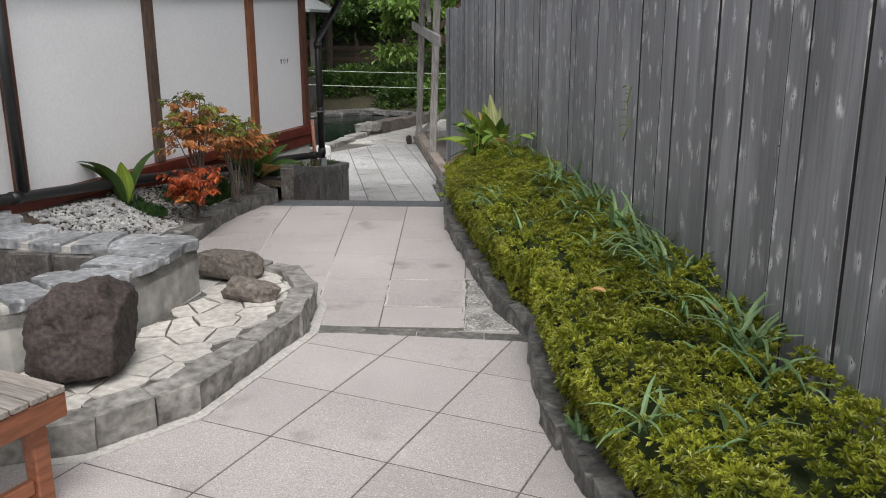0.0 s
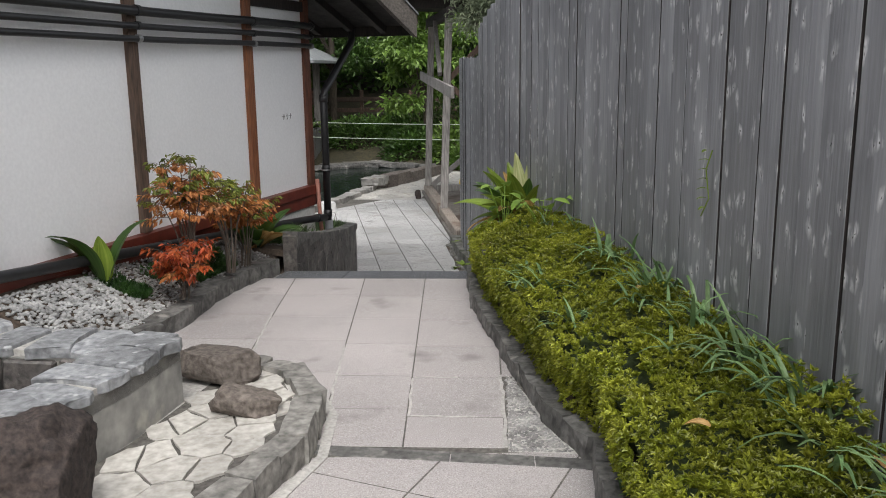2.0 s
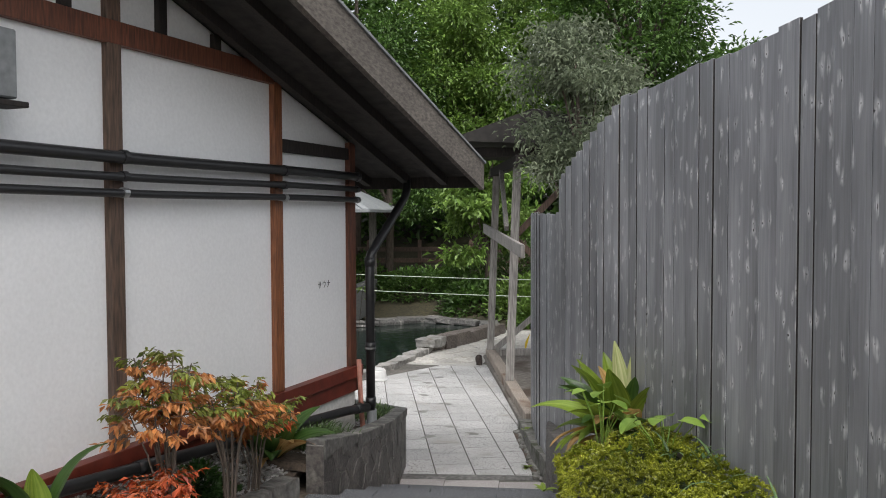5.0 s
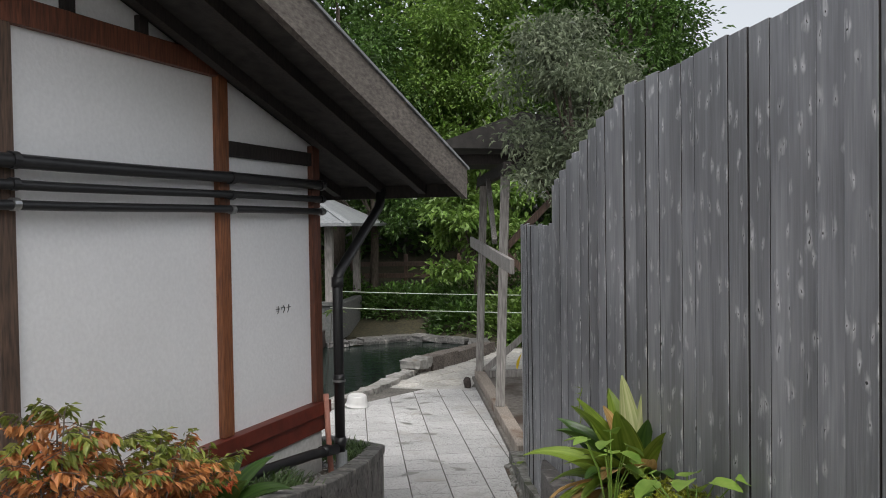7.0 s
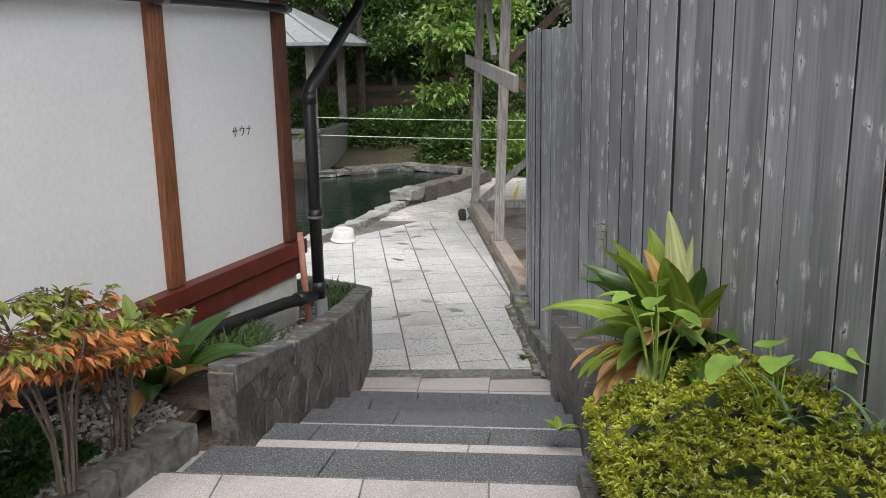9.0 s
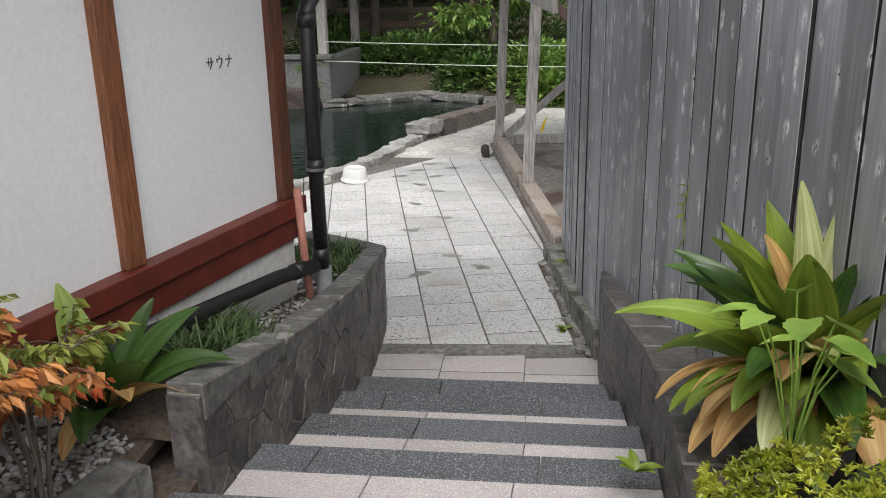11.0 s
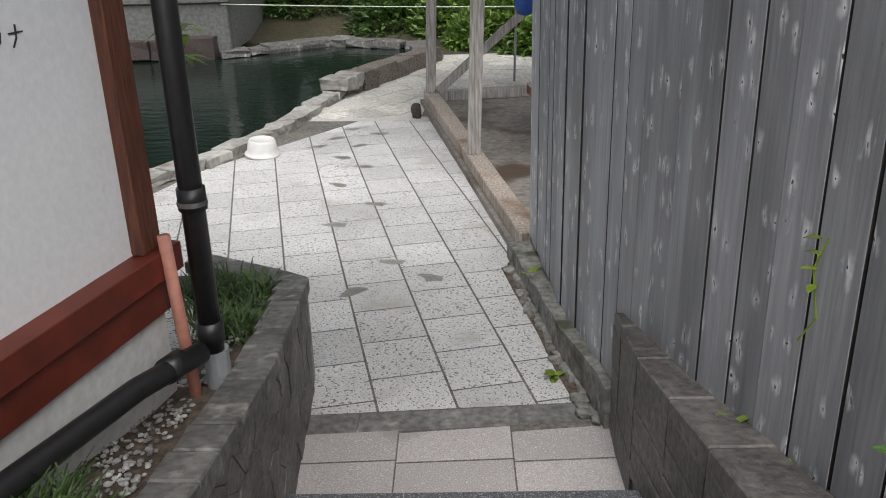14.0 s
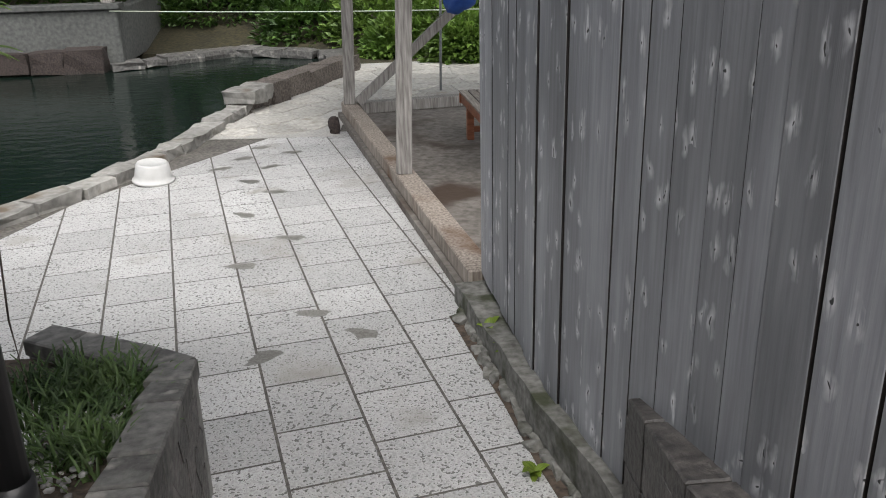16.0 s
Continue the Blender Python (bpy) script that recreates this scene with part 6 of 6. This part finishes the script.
# ---- gazebo beyond the pool ----
def build_gazebo():
    g = thing("pool_pavilion", "grey pavilion with a low concrete wall and sheet roof", "pavilion")
    part("base_wall", box((5.0, 0.2, 0.78), Matrix.Translation((-6.6, 21.15, -0.28)), 0.02), POOL_WALL, g, "low grey concrete wall")
    part("base_wall", box((0.2, 2.6, 0.78), Matrix.Translation((-4.22, 22.55, -0.28)), 0.02), POOL_WALL, g, "low grey concrete wall")
    part("wall_cap", box((5.1, 0.3, 0.08), Matrix.Translation((-6.6, 21.15, 0.152)), 0.01), POOL_WALL, g)
    for x, y in ((-4.22, 21.15), (-6.6, 21.15), (-4.22, 23.8), (-9.0, 21.15)):
        part("pillar", box((0.16, 0.16, 1.60), Matrix.Translation((x, y, 0.99)), 0.01), POST_GREY, g)
    bm = bmesh.new()
    vs = [bm.verts.new(p) for p in ((-9.8, 20.5, 1.74), (-3.6, 20.5, 1.74), (-3.6, 24.6, 1.74), (-9.8, 24.6, 1.74), (-9.8, 20.5, 1.80), (-3.6, 20.5, 1.80), (-3.6, 24.6, 1.80), (-9.8, 24.6, 1.80), (-8.0, 22.5, 2.75), (-5.4, 22.5, 2.75))]
    bmesh.ops.convex_hull(bm, input=vs)
    part("roof", bm, SHEET_GREY, g, "grey sheet metal roof")
    for k in range(12):
        x = -9.6 + k * 0.53
        part("roof_rib", between((x, 20.52, 1.82), (-8.0 + (x + 9.8) / 6.2 * 2.6, 22.5, 2.78), 0.03, 0.03, 0.003), SHEET_GREY, g)
    for z in (0.43, 0.10):
        pts = [(-4.15 + 6.0 * k / 12, 20.9 - 1.5 * k / 12, z - 0.03 * math.sin(math.pi * k / 12)) for k in range(13)]
        tagged(part("rope", tube(pts, 0.008, 6), ROPE, smooth=True), "pale green rope stretched beyond the pool", "rope", "ropes beyond the pool")
    tagged(part("rope_post", tube([(1.85, 19.4, -0.7), (1.85, 19.4, 0.6)], 0.04, 8), POST_GREY), "grey wooden post holding the ropes", "post")
    f = thing("far_fence", "low brown rail fence in the shade of the trees", "fence")
    for z in (0.75, 0.45):
        part("rail", box((5.0, 0.05, 0.12), Matrix.Translation((-2.6, 26.0, z)), 0.005), TIMBER_WEATHERED, f)
    for x in (-4.8, -3.4, -2.0, -0.6):
        part("post", box((0.1, 0.1, 1.6), Matrix.Translation((x, 26.08, 0.2)), 0.005), TIMBER_WEATHERED, f)


build_gazebo()


# ---- trees ----
def tree(label, at, tall, crown, clumps, leaves, leaf, mat, seed, trunk=0.12, low=0.35, wide=0.45, name="tree"):
    """A tapered trunk with limbs, and a crown of many leaves in uneven clumps. crown: half sizes."""
    t = thing(name, label, "tree", at=Matrix.Translation(at))
    r, rng = chance(seed), np.random.RandomState(seed)
    top = Vector((r.uniform(-0.3, 0.3), r.uniform(-0.3, 0.3), tall * 0.85))
    spine = [Vector((0, 0, -0.2)), top * 0.35 + Vector((0.06, -0.05, 0)), top * 0.7, top]
    part("trunk", tube(spine, trunk, 9, [trunk, trunk * 0.8, trunk * 0.5, trunk * 0.15]), BARK, t, smooth=True)
    mid = tall * (low + 1) / 2
    c, d, s = [], [], []
    for i in range(clumps):
        v = rng.normal(size=3)
        v /= np.linalg.norm(v)
        p = v * np.array(crown) * rng.uniform(0.35, 1.0) + np.array([top.x * 0.7, top.y * 0.7, mid])
        if i % 4 == 0:
            a = top * min(0.9, max(0.25, (p[2] - 0.3) / tall * 0.8))
            part("limb", tube([a, (a + Vector(p)) / 2 + Vector((0, 0, 0.1)), Vector(p)], 0.03, 6, [trunk * 0.35, trunk * 0.2, 0.008]), BARK, t)
        k = leaves // clumps
        size = rng.uniform(0.28, 0.62) * min(crown) * 0.6
        q = rng.normal(size=(k, 3)) * np.array([1, 1, 0.6]) * size * 0.6 + p
        c += q.tolist()
        d += (q - p + rng.normal(0, 0.25, (k, 3)) + np.array([0, 0, -0.1])).tolist()
        s += (rng.uniform(0.7, 1.25, k) * leaf).tolist()
    part_ = leaf_mesh("crown", c, d, s, mat, t, "", wide, seed)
    return t


tree("bright green broad-leaved tree beyond the pool", (-2.0, 27.5, 0.2), 8.5, (2.3, 2.0, 3.2), 70, 26000, 0.16, LEAF_TREE_LIGHT, 61, 0.2, 0.25)
tree("dark evergreen tree in the shade", (-5.5, 27.0, 0.0), 9.0, (2.6, 2.2, 3.8), 60, 20000, 0.17, LEAF_TREE, 62, 0.24, 0.2)
tree("tall green tree behind the shelter", (2.6, 28.0, 0.0), 10.5, (3.0, 2.4, 4.0), 70, 24000, 0.17, LEAF_TREE, 63, 0.22, 0.2)
tree("dark green tree on the bank", (-9.5, 28, 0.0), 9.5, (3.0, 2.4, 4.0), 50, 15000, 0.2, LEAF_TREE, 64, 0.22, 0.15)
tree("dark green tree on the bank", (6.5, 27, 0.0), 6.4, (3.2, 2.4, 2.4), 50, 17000, 0.2, LEAF_TREE, 65, 0.22, 0.15)
tree("slender tree with narrow silver-green leaves behind the fence", (0.62, 13.2, -0.3), 4.5, (0.72, 0.8, 1.35), 46, 12000, 0.085, LEAF_SILVER, 66, 0.06, 0.42, 0.28)
tree("green tree with drooping leaves beyond the pool", (-1.3, 22.9, -0.6), 4.4, (1.3, 0.9, 1.6), 42, 7000, 0.17, LEAF_TREE_LIGHT, 67, 0.09, 0.2, 0.5)
tree("tall leafy tree behind the fence", (4.2, 19.0, -0.3), 5.0, (2.0, 1.8, 1.7), 60, 16000, 0.12, LEAF_TREE, 68, 0.14, 0.3, 0.36)
tree("dark shade tree behind the building", (-4.0, 24.6, -0.4), 6.0, (1.6, 1.3, 2.4), 40, 9000, 0.14, LEAF_TREE, 69, 0.12, 0.15)


def bushes():
    spots = [(-1.6, 22.7, 0.9, 0.7, 1.0), (-0.5, 22.2, 0.9, 0.7, 1.1), (0.5, 21.6, 0.9, 0.7, 1.2), (1.4, 21.2, 0.9, 0.8, 1.3), (2.4, 20.8, 1.0, 0.8, 1.4), (0.7, 20.4, 0.6, 0.4, 0.7), (3.2, 19.2, 0.9, 0.8, 1.4), (-0.25, 21.2, 0.5, 0.4, 0.6)]
    for i, (x, y, a, b, h) in enumerate(spots):
        ob = leafy_mound("bush", "leafy green bush with wide leaves beyond the pool", (x, y, LOW - 0.05), (a, b, h), 1900, 0.13, LEAF_TREE_LIGHT if i % 3 else LEAF_TREE, 80 + i, 0.6)
        tagged(ob, group="bushes beyond the pool")
    for i, (x, y, a, b, h) in enumerate([(-3.2, 24.0, 1.2, 0.7, 0.8), (-4.8, 24.2, 1.0, 0.8, 1.2), (-2.2, 24.6, 1.1, 0.7, 0.9), (-7.5, 25, 1.6, 0.8, 1.6), (-0.6, 24.8, 1.2, 0.8, 1.8), (1.5, 24.5, 1.6, 0.9, 2.0), (4, 24, 1.8, 0.9, 2.2)]):
        ob = leafy_mound("bush", "dark shaded bush under the trees", (x, y, -0.4), (a, b, h), 2200, 0.12, LEAF_TREE, 95 + i, 0.5)
        tagged(ob, group="shaded bushes")
    rng = np.random.RandomState(77)
    n = 60000
    c = np.stack([rng.uniform(-16, 16, n), rng.uniform(29, 33, n), rng.uniform(-0.3, 11, n) ** 1.0], 1)
    c = c[~((c[:, 0] > 4.2) & (c[:, 2] > 6.6))]
    n = len(c)
    d = rng.normal(size=(n, 3)) + np.array([0, -0.6, 0.1])
    tagged(leaf_mesh("far_woods", c.tolist(), d.tolist(), rng.uniform(0.2, 0.42, n).tolist(), LEAF_TREE, wide=0.6, seed=5), "dense dark woods behind the pool", "woods", kind="stuff")


bushes()


# ---- small things on the lower court ----
def weeds():
    for i, (x, y, z) in enumerate(((-0.17, 11.95, -0.56), (-0.10, 11.75, -0.58), (-0.13, 11.0, LOW), (0.0, 11.3, -0.55), (0.22, 9.6, -0.02), (0.30, 9.35, 0.0), (0.04, 8.35, -0.02))):
        plant = thing("weed", "small bright green weed in a crack of the curb", "weed", "weeds along the curb", at=Matrix.Translation((x, y, z)))
        r = chance(200 + i)
        for k in range(6 if i else 9):
            bm = bmesh.new()
            a = r.uniform(0, 6.28)
            add_blade(bm, (0, 0, 0), (math.cos(a), math.sin(a), r.uniform(0.3, 1.2)), r.uniform(0.05, 0.11), r.uniform(0.025, 0.045), 0.9, 0.1, 5)
            part("leaf", bm, LEAF_LILY, plant, smooth=True)
    for i, (y, z) in enumerate(((5.05, 1.12), (9.35, 0.55))):
        x = fence_x(y)
        vine = thing("fence_vine", "thin green vine shoot growing through the fence boards", "vine", at=Matrix.Translation((x, y, z)))
        part("stem", tube([(-0.01, 0, 0.12), (-0.03, 0.01, 0.04), (-0.02, -0.02, -0.08), (-0.04, 0.02, -0.16)], 0.003, 5), LEAF_LILY, vine)
        r = chance(220 + i)
        for k in range(7 - 3 * i):
            bm = bmesh.new()
            a = r.uniform(2, 4.4)
            add_blade(bm, (-0.025, 0, 0.12 - k * 0.04), (math.cos(a), math.sin(a), 0.2), 0.045, 0.022, 0.8, 0.1, 4)
            part("leaf", bm, LEAF_LILY, vine)


weeds()


def corner_sapling():
    """A thin seedling rooted in the planter, with leaves beside the downpipe."""
    plant = thing("sapling", "thin sapling with bright green leaves behind the downpipe", "sapling", at=Matrix.Translation((-1.68, 10.75, -0.2)))
    part("stem", tube([(0, 0, -0.05), (-0.03, 0.03, 0.35), (0.02, 0.0, 0.8), (0.09, -0.13, 1.22)], 0.003, 6, [0.004, 0.003, 0.0025, 0.002]), BARK, plant)
    r = chance(331)
    tops = [Vector((0.09, -0.13, 1.22)) + Vector((r.uniform(-0.1, 0.06), r.uniform(-0.12, 0.08), r.uniform(-0.10, 0.06))) for _ in range(13)]
    for p in tops + [Vector((-0.02, 0.0, 0.62))]:
        a = r.uniform(0, 6.28)
        bm = bmesh.new()
        add_blade(bm, p, (math.cos(a), math.sin(a), r.uniform(-0.3, 0.3)), r.uniform(0.07, 0.11), r.uniform(0.028, 0.042), 0.6, 0.1, 6)
        part("leaf", bm, LEAF_HEART if p in tops else LEAF_DARK, plant, smooth=True)


corner_sapling()
for i, (x, y, a) in enumerate(((1.12, 4.55, 20), (1.30, 3.55, 70), (0.95, 3.95, 140), (0.98, 5.5, 40))):
    bm = bmesh.new()
    add_blade(bm, (0, 0, 0), (1, 0.2, 0.25), 0.085, 0.04, 0.9, 0.25, 6)
    u = (x - line_x(RIGHT_KERB, y)) / (fence_x(y) - line_x(RIGHT_KERB, y))
    tagged(part("dry_leaf", bm, LEAF_LILY_DRY, m=pose(x, y, hedge_z(u, y) + 0.025, 0, 0, a), smooth=True), "curled orange-brown dead leaf lying on the hedge", "leaf", "dead leaves on the hedge")
for i, (path, wide) in enumerate((([(0.345, 4.84), (0.342, 5.1), (0.338, 5.45), (0.33, 5.72)], 0.016), ([(-0.105, 5.17), (-0.118, 5.4), (-0.13, 5.66)], 0.012), ([(-0.10, 5.165), (0.05, 5.16), (0.2, 5.163)], 0.011),
                                ([(-0.50, 5.3), (-0.53, 5.6), (-0.55, 5.9), (-0.58, 6.2)], 0.014), ([(-1.08, 5.9), (-1.12, 6.3), (-1.18, 6.9)], 0.012), ([(-0.13, 5.67), (0.1, 5.68)], 0.009))):
    smear, _ = fine(path, [0.0] * len(path), 0.06)
    bm = ribbon(smear, wide, -0.02, [0.0022] * len(smear))
    for v in bm.verts:
        v.co += Vector((noise.noise(v.co * 14), noise.noise(v.co * 14 + Vector((3, 1, 0))), 0)) * 0.009
    tagged(part("grout_line", bm, MORTAR), "pale grout smeared along a joint of the paving", "grout", "grout lines", kind="structure")
fillet = ribbon([(x + 0.012, y - 0.004) for x, y in ROCK_EDGE[1:-1]], 0.05, -0.02, [0.006] * (len(ROCK_EDGE) - 2), -1)
for v in fillet.verts:
    v.co += Vector((noise.noise(v.co * 5), noise.noise(v.co * 5 + Vector((3, 1, 0))), 0)) * 0.012
tagged(part("mortar_fillet", fillet, MORTAR), "pale mortar smeared along the foot of the basin kerb", "mortar", kind="structure")
YB = bmesh.new()
add_blade(YB, (0, 0, 0), (0.2, -0.1, 1), 0.28, 0.10, 0.6)
tagged(part("yellow_leaf", YB, YELLOW, m=Matrix.Translation((-0.32, 18.0, LOW + 0.01))), "bright yellow leaf standing at the edge of the bushes", "leaf")


def wet_prints():
    """Dark damp footmarks left on the tiles by the pool."""
    r = chance(301)
    spots = [(-1.75, 15.6), (-1.5, 15.3), (-1.62, 14.9), (-1.4, 14.6), (-1.55, 14.1), (-1.2, 13.6), (-1.45, 13.15), (-1.0, 12.45), (-0.75, 12.2), (-1.2, 12.0), (-1.65, 15.95), (-1.35, 15.75), (-1.9, 15.3)]
    for i, (x, y) in enumerate(spots):
        k, a0, turn = 14, r.uniform(0, 6), r.uniform(-0.8, 0.8)
        poly = []
        for q in range(k):
            a = 6.2832 * q / k
            px, py = 0.10 * math.cos(a) * r.uniform(0.75, 1.1), 0.045 * math.sin(a) * r.uniform(0.6, 1.2) * (1.3 if math.cos(a) > 0 else 0.85)
            poly.append((x + px * math.cos(turn) - py * math.sin(turn), y + px * math.sin(turn) + py * math.cos(turn)))
        tagged(part("wet_footprint", prism(poly, LOW + 0.0004, LOW + 0.0012), WET), "dark damp footprint on a granite tile", "footprint", "damp footprints")


WET = material("wet_granite", (0.12, 0.115, 0.10), (0.26, 0.25, 0.235), 85, 2, 0.35, 0.3, vary=0.1)
wet_prints()
